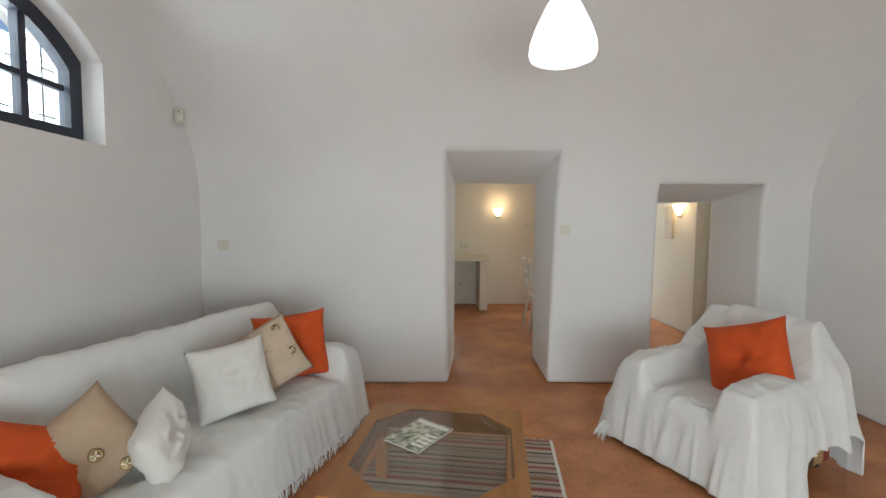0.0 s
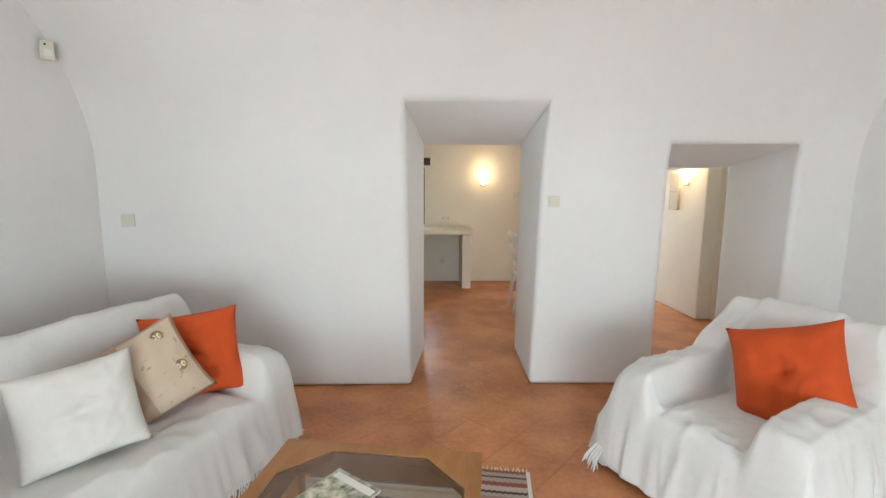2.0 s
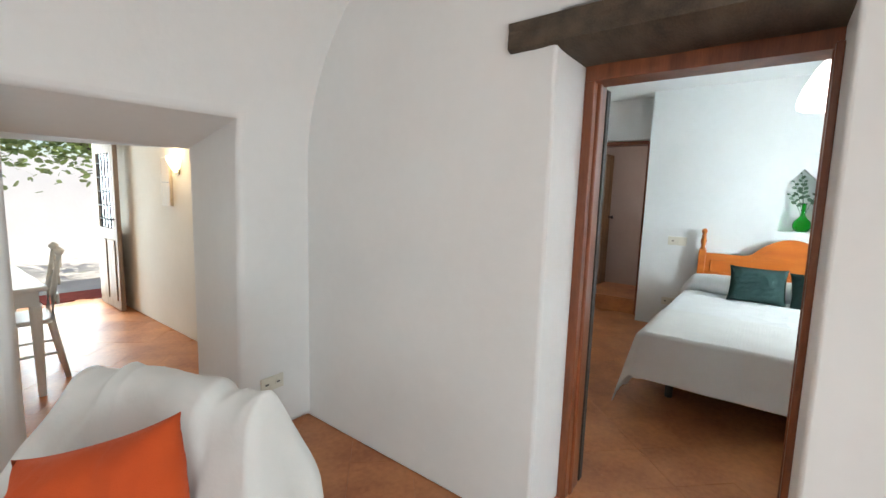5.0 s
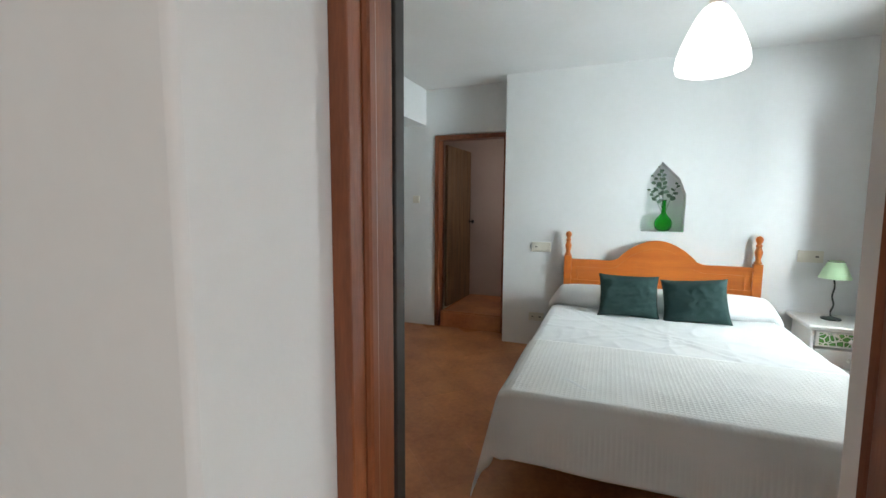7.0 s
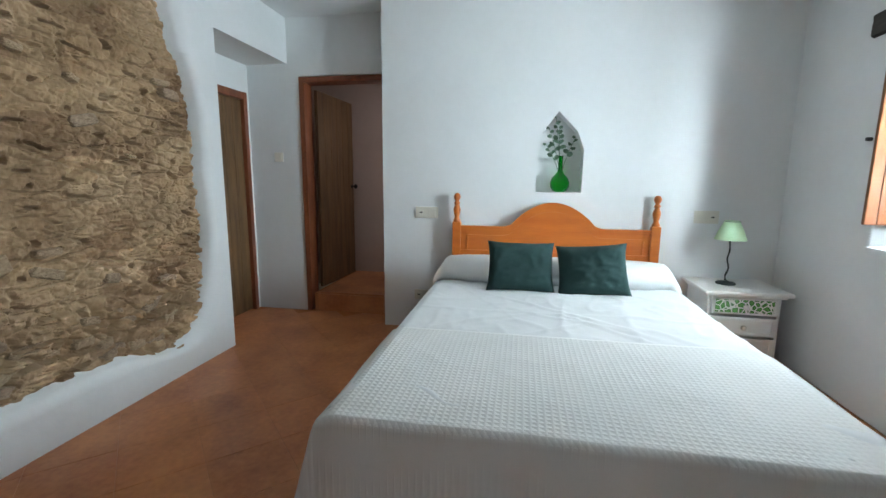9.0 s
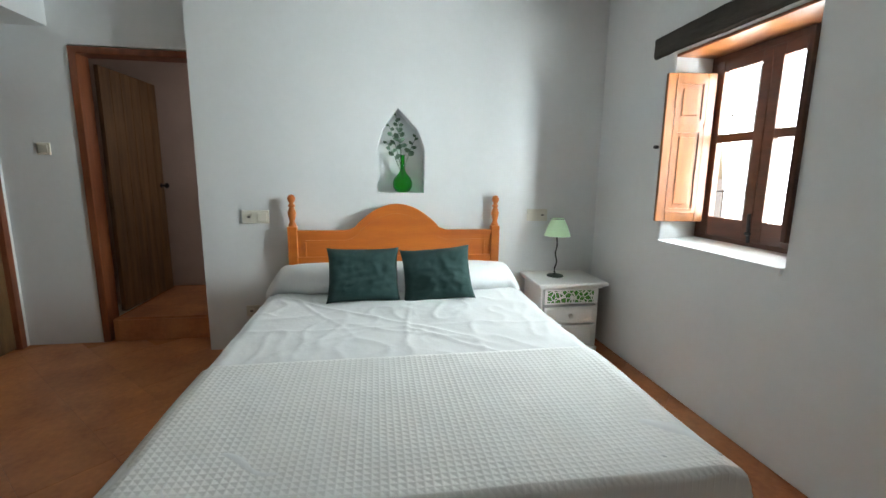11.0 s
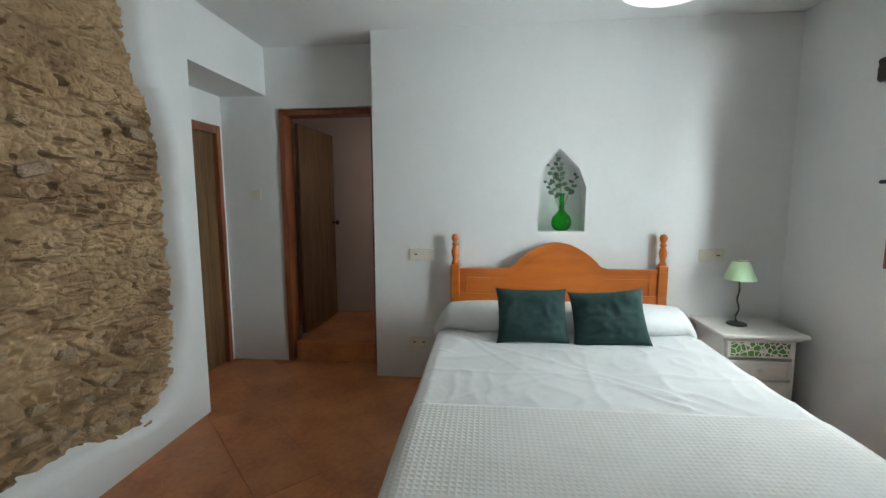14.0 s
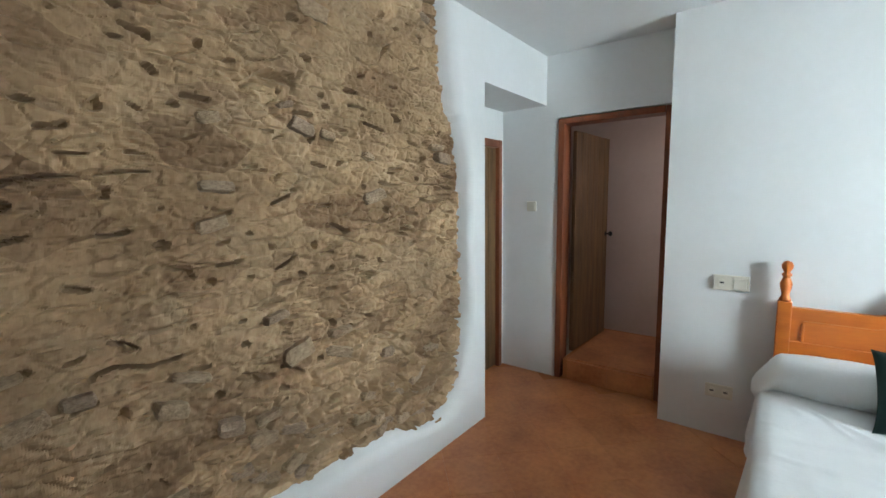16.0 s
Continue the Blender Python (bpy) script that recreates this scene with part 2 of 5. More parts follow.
def stripes(name, axis, stops, rough=0.9, zigzag=0.0, period=0.04, repeat=1.0):
    """Woven bands along one axis of the object; stops: (place from 0 to 1, colour)."""
    m = bpy.data.materials.new(name)
    m.use_nodes = True
    nt, p = m.node_tree, m.node_tree.nodes["Principled BSDF"]
    co, sep = nt.nodes.new("ShaderNodeTexCoord"), nt.nodes.new("ShaderNodeSeparateXYZ")
    nt.links.new(co.outputs["Generated"], sep.inputs[0])
    other = "Y" if axis == "X" else "X"
    tri = nt.nodes.new("ShaderNodeMath")
    tri.operation = "PINGPONG"
    tri.inputs[1].default_value = period
    nt.links.new(sep.outputs[other], tri.inputs[0])
    add = nt.nodes.new("ShaderNodeMath")
    add.operation = "MULTIPLY_ADD"
    add.inputs[1].default_value = zigzag
    nt.links.new(tri.outputs[0], add.inputs[0])
    rep = nt.nodes.new("ShaderNodeMath")
    rep.operation = "MULTIPLY"
    rep.inputs[1].default_value = repeat
    nt.links.new(sep.outputs[axis], rep.inputs[0])
    nt.links.new(rep.outputs[0], add.inputs[2])
    fr = nt.nodes.new("ShaderNodeMath")
    fr.operation = "FRACT"
    nt.links.new(add.outputs[0], fr.inputs[0])
    ramp = nt.nodes.new("ShaderNodeValToRGB")
    ramp.color_ramp.interpolation = "CONSTANT"
    els = ramp.color_ramp.elements
    els[0].position, els[0].color = stops[0][0], (*stops[0][1], 1)
    els[1].position, els[1].color = stops[1][0], (*stops[1][1], 1)
    for at, c in stops[2:]:
        els.new(at).color = (*c, 1)
    nt.links.new(fr.outputs[0], ramp.inputs[0])
    nz = nt.nodes.new("ShaderNodeTexNoise")
    nz.inputs["Scale"].default_value = 220
    nt.links.new(co.outputs["Object"], nz.inputs["Vector"])
    mix = nt.nodes.new("ShaderNodeMixRGB")
    mix.blend_type, mix.inputs[0].default_value = "MULTIPLY", 0.35
    nt.links.new(ramp.outputs[0], mix.inputs[1])
    nt.links.new(nz.outputs[0], mix.inputs[2])
    nt.links.new(mix.outputs[0], p.inputs["Base Color"])
    bp = nt.nodes.new("ShaderNodeBump")
    bp.inputs["Strength"].default_value, bp.inputs["Distance"].default_value = 0.5, 0.003
    nt.links.new(nz.outputs[0], bp.inputs["Height"])
    nt.links.new(bp.outputs[0], p.inputs["Normal"])
    p.inputs["Roughness"].default_value = rough
    return m


# ---- builders ----
def mesh_of(name, bm, material, smooth=False):
    me = bpy.data.meshes.new(name)
    bmesh.ops.recalc_face_normals(bm, faces=bm.faces)
    bm.to_mesh(me)
    bm.free()
    me.materials.append(material)
    if smooth:
        me.polygons.foreach_set("use_smooth", [True] * len(me.polygons))
    return me


def part(name, bm, material, parent=None, label="", smooth=False):
    ob = new(name, mesh_of(name, bm, material, smooth))
    ob.parent = parent
    if label:
        tagged(ob, label)
    return ob


def thing(name, m, label, category, group=""):
    ob = new(name)
    ob.empty_display_size = 0.1
    ob.matrix_world = m
    return tagged(ob, label, category, group)


def setting(name, bm, material, label="", category="", smooth=False, bevel=0.0):
    ob = new(name, mesh_of(name, bm, material, True))
    if not smooth:
        ob.data.set_sharp_from_angle(angle=radians(32))
    if bevel:
        mod = ob.modifiers.new("soft_edges", "BEVEL")
        mod.width, mod.segments, mod.limit_method, mod.angle_limit = bevel, 3, "ANGLE", radians(50)
    return tagged(ob, label, category, kind="structure")


def box(bm, x0, x1, y0, y1, z0, z1, bevel=0.0, seg=2):
    vs = [bm.verts.new((x, y, z)) for x in (x0, x1) for y in (y0, y1) for z in (z0, z1)]
    fs = [bm.faces.new([vs[i] for i in q]) for q in ((0, 1, 3, 2), (4, 6, 7, 5), (0, 4, 5, 1), (2, 3, 7, 6), (0, 2, 6, 4), (1, 5, 7, 3))]
    if bevel:
        es = list({e for f in fs for e in f.edges})
        bmesh.ops.bevel(bm, geom=es, offset=bevel, segments=seg, profile=0.5, affect="EDGES")
    return bm


def boxed(*dims, bevel=0.004):
    return box(bmesh.new(), *dims, bevel=bevel)


def lathe(profile, steps=28, close=True):
    """A turned body about the z axis from (radius, height) pairs."""
    bm = bmesh.new()
    rings = []
    for r, z in profile:
        rings.append([bm.verts.new((max(r, 1e-4) * math.cos(2 * math.pi * i / steps), max(r, 1e-4) * math.sin(2 * math.pi * i / steps), z)) for i in range(steps)])
    for a, b in zip(rings, rings[1:]):
        for i in range(steps):
            bm.faces.new((a[i], a[(i + 1) % steps], b[(i + 1) % steps], b[i]))
    if close:
        bm.faces.new(rings[0])
        bm.faces.new(rings[-1])
    return bm


def tube(points, r, steps=8, bm=None):
    bm = bm or bmesh.new()
    rings = []
    for i, p in enumerate(points):
        p = Vector(p)
        d = (Vector(points[min(i + 1, len(points) - 1)]) - Vector(points[max(i - 1, 0)])).normalized()
        q = d.to_track_quat("Z", "Y")
        rr = r[i] if isinstance(r, (list, tuple)) else r
        rings.append([bm.verts.new(p + q @ Vector((rr * math.cos(2 * math.pi * k / steps), rr * math.sin(2 * math.pi * k / steps), 0))) for k in range(steps)])
    for a, b in zip(rings, rings[1:]):
        for k in range(steps):
            bm.faces.new((a[k], a[(k + 1) % steps], b[(k + 1) % steps], b[k]))
    bm.faces.new(rings[0])
    bm.faces.new(rings[-1])
    return bm


def prism(outline, axis, a, b, bm=None):
    """A flat outline given in the two other axes, drawn out along one axis from a to b."""
    bm = bm or bmesh.new()

    def put(p, w):
        return {"x": (w, p[0], p[1]), "y": (p[0], w, p[1]), "z": (p[0], p[1], w)}[axis]

    lo, hi = [bm.verts.new(put(p, a)) for p in outline], [bm.verts.new(put(p, b)) for p in outline]
    bm.faces.new(lo)
    bm.faces.new(hi)
    n = len(outline)
    for i in range(n):
        bm.faces.new((lo[i], lo[(i + 1) % n], hi[(i + 1) % n], hi[i]))
    return bm


def ring_prism(outer, inner, axis, a, b):
    """A frame between two outlines with as many points, drawn out along an axis."""
    bm = bmesh.new()
    n = len(outer)
    for i in range(n):
        j = (i + 1) % n
        prism([outer[i], outer[j], inner[j], inner[i]], axis, a, b, bm)
    bmesh.ops.remove_doubles(bm, verts=bm.verts, dist=1e-5)
    return bm


def grid_sheet(f, nu, nv):
    bm = bmesh.new()
    vs = [[bm.verts.new(f(i / nu, j / nv)) for j in range(nv + 1)] for i in range(nu + 1)]
    for i in range(nu):
        for j in range(nv):
            bm.faces.new((vs[i][j], vs[i + 1][j], vs[i + 1][j + 1], vs[i][j + 1]))
    return bm


def smooth01(x, a, b):
    t = min(1, max(0, (x - a) / (b - a)))
    return t * t * (3 - 2 * t)


def spline(points, t):
    """A smooth curve through the points, t from 0 to 1."""
    n = len(points) - 1
    k = min(n - 1, int(t * n))
    f = t * n - k
    p = [points[min(n, max(0, k + d))] for d in (-1, 0, 1, 2)]
    return tuple(0.5 * (2 * b + (c - a) * f + (2 * a - 5 * b + 4 * c - d) * f * f + (3 * b - a - 3 * c + d) * f ** 3) for a, b, c, d in zip(*p))


def thicken(ob, w):
    mod = ob.modifiers.new("cloth", "SOLIDIFY")
    mod.thickness = w
    return ob


def wall_grid(axis, a, b, us, vs, holes, bm=None):
    """A wall between a and b on one axis, cut on a grid of the two others, with whole grid cells left out."""
    bm = bm or bmesh.new()
    verts = {}

    def v(i, j, w):
        if (i, j, w) not in verts:
            p = (us[i], vs[j])
            verts[(i, j, w)] = bm.verts.new((w, *p) if axis == "x" else (p[0], w, p[1]))
        return verts[(i, j, w)]

    cells = {(i, j) for i in range(len(us) - 1) for j in range(len(vs) - 1)} - set(holes)
    for i, j in sorted(cells):
        for w in (a, b):
            bm.faces.new((v(i, j, w), v(i + 1, j, w), v(i + 1, j + 1, w), v(i, j + 1, w)))
        for (di, dj), (p, q) in (((-1, 0), ((0, 0), (0, 1))), ((1, 0), ((1, 0), (1, 1))), ((0, -1), ((0, 0), (1, 0))), ((0, 1), ((0, 1), (1, 1)))):
            if (i + di, j + dj) not in cells:
                bm.faces.new((v(i + p[0], j + p[1], a), v(i + q[0], j + q[1], a), v(i + q[0], j + q[1], b), v(i + p[0], j + p[1], b)))
    return bm


# ---- the vaulted living room ----
LX, RX, SPRING, HALF, RISE = -0.93, 4.40, 1.6, 2.65, 1.65


def wall_y(x):
    return 4.84 - 0.15 * smooth01(x, 2.4, 4.4)


def vault_in(z):
    s = min(1, max(0, (z - SPRING) / RISE))
    return HALF * (1 - math.sqrt(max(0, 1 - s * s)))


ZROWS = sorted({0.0, 0.4, 0.8, 1.2, 1.5, 1.6, 1.70, 1.76, 1.82, 1.9, 1.98, 2.075} | {2.075 + 1.145 * i / 22 for i in range(1, 23)})


def wall_strip(bm, left, right, z0, back=5.6, z0b=None, left_to=9.0, right_to=9.0):
    """One stretch of the end wall; left and right give x at the front and the back for a height."""
    rows = []
    for zf in [z for z in ZROWS if z >= z0 - 1e-6]:
        zb = z0b if z0b is not None and abs(zf - z0) < 1e-6 else zf
        xs = (*left(zf), *right(zf))
        rows.append([bm.verts.new(p) for p in ((xs[0], wall_y(xs[0]) - vault_in(zf), zf), (xs[2], wall_y(xs[2]) - vault_in(zf), zf), (xs[3], back, zb), (xs[1], back, zb))])
    for a, b in zip(rows, rows[1:]):
        for k, top in ((0, 9.0), (1, right_to), (2, 9.0), (3, left_to)):
            if b[0].co.z <= top + 1e-6:
                bm.faces.new((a[k], a[(k + 1) % 4], b[(k + 1) % 4], b[k]))
    bm.faces.new(rows[0])
    bm.faces.new(rows[-1])


D1L = lambda z: (1.25 - 0.04 * min(z, 2.1) / 2.08, 1.345)
D1R = lambda z: (2.155 + 0.06 * min(z, 2.1) / 2.08, 2.19)
D2L = lambda z: (3.075 + 0.035 * min(z, 1.8) / 1.8, 3.20)
D2R = lambda z: (3.95 + 0.032 * min(z, 1.8) / 1.8, 4.10)
TOP = 3.22
bm = bmesh.new()
wall_strip(bm, lambda z: (LX - 0.4, LX - 0.4), D1L, 0, right_to=2.075)
wall_strip(bm, D1L, D1R, 2.075, z0b=1.87, left_to=0, right_to=0)
wall_strip(bm, D1R, D2L, 0, left_to=2.075, right_to=1.82)
wall_strip(bm, D2L, D2R, 1.82, z0b=1.70, left_to=0, right_to=0)
wall_strip(bm, D2R, lambda z: (RX + 0.05, RX + 0.05), 0, left_to=1.82)
bmesh.ops.remove_doubles(bm, verts=bm.verts, dist=1e-4)
setting("wall_north", bm, PLASTER, "thick white plastered wall with two deep splayed openings", "wall", bevel=0.035)


def vault_point(u, v):
    a = math.asin((TOP - 0.02 - SPRING) / RISE)
    a = a + (math.pi * 1.02 - a) * v
    x = LX - 0.3 + (RX - LX + 0.4) * u
    return Vector((x, wall_y(x) - HALF + HALF * math.cos(a), SPRING + RISE * math.sin(a) + 0.003))


bm = grid_sheet(vault_point, 16, 40)
vault = setting("ceiling", bm, PLASTER, "white plastered barrel vault", "ceiling", smooth=True)
thicken(vault, 0.15).modifiers[-1].offset = 1.0
# out of view; the opening is added only to let the fill lamp in
bm = wall_grid("y", -0.95, -0.46, [LX - 0.4, 0.1, 3.2, RX + 0.45], [0, 2.2, 3.6], [(1, 0)])
setting("wall_south", bm, PLASTER, "unseen white plastered wall with an opening added for the fill lamp", "wall", bevel=0.01)


def arch_z(y, y0, y1, spring, rise):
    s = 2 * (y - y0) / (y1 - y0) - 1
    return spring + rise * (1 - abs(s) ** 2.3)


def arch_outline(y0, y1, z0, spring, rise, n=12):
    return [(y0, z0)] + [(y0 + (y1 - y0) * i / n, arch_z(y0 + (y1 - y0) * i / n, y0, y1, spring, rise)) for i in range(n + 1)] + [(y1, z0)]


WY0, WY1, WZ = 2.62, 3.77, 1.92
bm = bmesh.new()
box(bm, LX - 0.4, LX, -0.95, WY0, 0, 3.6)
box(bm, LX - 0.4, LX, WY1, 5.0, 0, 3.6)
box(bm, LX - 0.4, LX, WY0, WY1, 0, WZ)
arc = arch_outline(WY0, WY1, WZ, 2.42, 0.25)[1:-1]
prism(arc + [(WY1, 3.6), (WY0, 3.6)], "x", LX - 0.4, LX, bm)
bmesh.ops.remove_doubles(bm, verts=bm.verts, dist=1e-4)
setting("wall_west", bm, PLASTER, "white plastered gable wall with a high arched window", "wall")

DY0, DY1, DZ = 2.286, 3.135, 2.02
LEAN = 0.022  # the far jamb leans inwards towards its top
bm = wall_grid("x", RX, 4.83, [-0.95, DY0, DY1, 4.95], [0, DZ + 0.13, 3.6], [(1, 0)])
for v in bm.verts:
    if abs(v.co.y - DY0) < 0.01 and v.co.z > 1:
        v.co.y += LEAN
setting("wall_east", bm, PLASTER, "white plastered gable wall with a doorway under a wooden beam", "wall", bevel=0.014)

# the bedroom shell
BX, BY0, BY1, BC = 8.335, 0.62, 4.64, 2.70
NICHE = [(2.385, 1.19), (2.40, 1.50), (2.35, 1.66), (2.235, 1.81), (2.09, 1.66), (2.035, 1.52), (2.04, 1.19)]
bm = bmesh.new()
box(bm, BX, 8.597, 2.42, 3.655, 0, 2.9)
box(bm, BX, 8.72, 0.2, 2.02, 0, 2.9)
box(bm, BX, 8.72, 2.02, 2.42, 0, 1.19)
box(bm, BX, 8.72, 2.02, 2.42, 1.81, 2.9)
box(bm, BX + 0.16, 8.72, 2.02, 2.42, 1.19, 1.81)
nl = NICHE[:4]
nr = NICHE[3:]
prism(nl + [(2.42, 1.81), (2.42, 1.19)], "x", BX, BX + 0.16, bm)
prism(nr + [(2.02, 1.19), (2.02, 1.81)], "x", BX, BX + 0.16, bm)
bmesh.ops.remove_doubles(bm, verts=bm.verts, dist=1e-4)
setting("wall_headboard", bm, BEDPLASTER, "white plastered bedroom wall with a pointed niche", "wall")
bm = wall_grid("y", 0.27, BY0, [4.8, 6.64, 7.51, 8.72], [0, 0.93, 2.06, 2.9], [(1, 1)])
setting("wall_window", bm, BEDPLASTER, "white plastered bedroom wall with a deep window", "wall", bevel=0.012)
bm = wall_grid("x", 8.60, 8.72, [3.60, 3.70, 4.53, 5.3], [0, 2.2, 2.9], [(1, 0)])
setting("wall_bathroom_door", bm, BEDPLASTER, "white plastered wall round the bathroom door", "wall")
bm = bmesh.new()
box(bm, 7.64, 8.60, BY1, 5.05, 2.31, 2.9)
box(bm, 7.2, 8.60, 5.05, 5.35, 2.06, 2.9)
box(bm, 7.2, 7.70, 5.05, 5.35, 0, 2.06)
box(bm, 8.56, 8.60, 5.05, 5.35, 0, 2.06)
box(bm, 7.5, 8.6, 5.30, 5.40, 0, 2.06)
setting("wall_alcove", bm, BEDPLASTER, "white plastered alcove round a closed door", "wall")
bm = box(bmesh.new(), 4.85, 8.75, 0.15, 5.2, BC, 2.95)
setting("ceiling_bedroom", bm, BEDPLASTER, "flat white plastered bedroom ceiling", "ceiling")
bm = bmesh.new()
box(bm, 9.68, 9.85, 3.1, 5.6, 0, 2.7)
box(bm, 8.72, 9.68, 3.1, 3.25, 0, 2.7)
box(bm, 8.72, 9.68, 5.3, 5.5, 0, 2.7)
setting("wall_bathroom", bm, PINK, "dim pinkish plastered bathroom walls", "wall")
setting("ceiling_bathroom", box(bmesh.new(), 8.72, 9.85, 3.1, 5.6, 2.55, 2.75), BEDPLASTER, "white bathroom ceiling", "ceiling")

# the kitchen and hall shell
KY = 8.72
bm = wall_grid("y", KY, 9.15, [-1.3, 0.80, 1.33, 3.45, 4.47, 5.0], [0, 0.94, 1.86, 2.02, 2.8], [(1, 1), (3, 0), (3, 1), (3, 2)])
setting("wall_kitchen", bm, CREAM, "cream plastered kitchen wall with a window and the front doorway", "wall", bevel=0.01)
setting("wall_kitchen_west", box(bmesh.new(), -1.33, -0.93, 5.6, KY, 0, 2.8), CREAM, "cream plastered kitchen side wall", "wall")
bm = prism([(4.45, 4.85), (4.45, 5.6), (4.68, 5.6), (4.68, 6.5), (4.52, 6.5), (4.52, KY), (5.0, KY), (5.0, 4.85)], "z", 0, 2.8)
setting("wall_hall", bm, CREAM, "cream plastered hall wall with a projecting corner", "wall", bevel=0.012)
setting("ceiling_kitchen", box(bmesh.new(), -1.33, 5.0, 5.6, 9.15, 2.55, 2.9), CREAM, "cream kitchen ceiling", "ceiling")
# out of view: slab added above all rooms against light leaks
setting("roof", box(bmesh.new(), -1.6, 10.2, -1.0, 9.3, 3.6, 3.8), GROUT, "plain unseen slab added over the rooms to keep light out", "roof")
setting("ground", box(bmesh.new(), -600, 600, -600, 600, -0.6, -0.02), TERRACE, "pale terrace paving round the house", "ground")


# the exposed rubble patch and the plaster border round it
EDGE = [(4.80, 0.30), (5.6, 0.29), (6.2, 0.285), (6.7, 0.27), (7.02, 0.20), (7.27, 0.27), (7.40, 0.55), (7.46, 0.88), (7.44, 1.3), (7.45, 1.66), (7.36, 2.02), (7.30, 2.1), (7.25, 2.4), (7.22, 2.72)]


def edge_at(t):
    x, z = spline(EDGE, t)
    n = noise.noise(Vector((x * 6, z * 6, 3))) * 0.013 + noise.noise(Vector((x * 22, z * 22, 9))) * 0.005
    return (x + n, z + n) if 0.02 < t < 0.98 else (x, z)


def outer_at(t):
    x, z = edge_at(t)
    if t < 0.38:
        return x + (7.64 - x) * smooth01(t, 0.22, 0.38), 0.0
    return 7.64, z * smooth01(t, 0.38, 0.52)


def border_point(u, v):
    (x, z), (ox, oz) = edge_at(u), outer_at(u)
    if v < 0.12:
        return Vector((x, BY1 + 0.17, z))
    w = (v - 0.12) / 0.88
    lip = 0.035 * (1 - smooth01(w, 0.0, 0.25))
    return Vector((x + (ox - x) * w, BY1 + lip, z + (oz - z) * w))


stone_wall = setting("wall_stone", box(bmesh.new(), 4.8, 7.64, 4.90, 5.35, 0, 2.9), BEDPLASTER, "bedroom wall with exposed earth and rubble stone", "wall")
part("plaster_border", grid_sheet(border_point, 150, 12), BEDPLASTER, stone_wall, "white plaster border with an uneven edge", True)
part("border_end", box(bmesh.new(), 7.60, 7.6399, BY1 + 0.003, 5.05, 0, 2.7), BEDPLASTER, stone_wall)


def stone_relief(p, size, seed, flat=0.5):
    """Flat-faced stones in rough courses: 0 in the joints, up to 1 on a face, each face at its own depth."""
    q = Vector((p.x / size + seed, p.z / (size * flat) + seed, 0))
    q += Vector((noise.noise(q * 0.7), noise.noise(q * 0.7 + Vector((7, 3, 1))), 0)) * 0.35
    q += Vector((noise.noise(q * 3.1), noise.noise(q * 3.1 + Vector((2, 8, 1))), 0)) * 0.10
    near, points = noise.voronoi(q)
    face = 0.55 + 0.45 * noise.noise(points[0] * 3.7)
    tilt = 0.25 * (q.y - points[0].y)
    return smooth01(near[1] - near[0], 0.0, 0.16) * (face + tilt)


def rubble_point(u, v):
    x, z = 4.80 + 2.76 * u, 0.12 + 2.58 * v
    p = Vector((x, 0, z))
    low = (1 - smooth01(z, 0.45, 1.05)) * smooth01(x, 5.0, 6.4)
    side = smooth01(x, 6.5, 7.2) * 0.7
    bare = smooth01(noise.noise(p * 1.4 + Vector((3, 1, 0))), -0.25, 0.35)
    amount = max(0.40, low, bare * 0.6, side)
    d = (0.046 + 0.024 * low) * amount * stone_relief(p, 0.24, 0, 0.42) + 0.024 * amount * stone_relief(p, 0.105, 11, 0.5)
    d += 0.020 * noise.noise(p * 1.6) + 0.005 * noise.noise(Vector((x * 6, 2, z * 11))) + 0.005 * noise.noise(Vector((x * 14, 5, z * 18)))
    d += 0.006 * noise.noise(p * 30) + 0.004 * noise.noise(p * 62)
    # short level cracks under the stones, and a few small holes
    course = z * 11 + 1.3 * noise.noise(Vector((x * 1.8, 40, z * 2.5))) + 0.5 * noise.noise(Vector((x * 6, 43, z * 6)))
    off = abs(course - round(course))
    gate = smooth01(noise.noise(Vector((x * 8.5, round(course) * 3.7, 9))), 0.16, 0.34)
    d -= 0.046 * (1 - smooth01(off, 0.02, 0.11)) * gate
    d -= 0.045 * smooth01(noise.noise(Vector((x * 13, 31, z * 21))), 0.50, 0.62)
    return Vector((x, BY1 + 0.108 - d, z))


part("rubble", grid_sheet(rubble_point, 400, 400), EARTH, stone_wall, "ochre earth mortar with half-buried rubble")


# ---- doors and windows ----
def framed_panes(parent, y, x0, x1, zs, material, bar=0.045, deep=0.04):
    """A sash in the plane y with panes one above another."""
    part("stile", boxed(x0, x0 + bar, y, y + deep, zs[0], zs[-1]), material, parent)
    part("stile", boxed(x1 - bar, x1, y, y + deep, zs[0], zs[-1]), material, parent)
    for i, z in enumerate(zs):
        z0 = z if i == 0 else (z - bar if i == len(zs) - 1 else z - bar * 0.4)
        z1 = z + bar * (1.9 if i == 0 else 0.4 if i < len(zs) - 1 else 0) if i < len(zs) - 1 else z
        part("rail", boxed(x0 + bar, x1 - bar, y + 0.003, y + deep - 0.003, z0, z1), material, parent)
        if i < len(zs) - 1:
            pane = part("pane", box(bmesh.new(), x0 + bar - 0.005, x1 - bar + 0.005, y + 0.016, y + 0.021, z + 0.01, zs[i + 1] - 0.01), PANE, parent, "clear glass pane")
            pane.visible_shadow = False


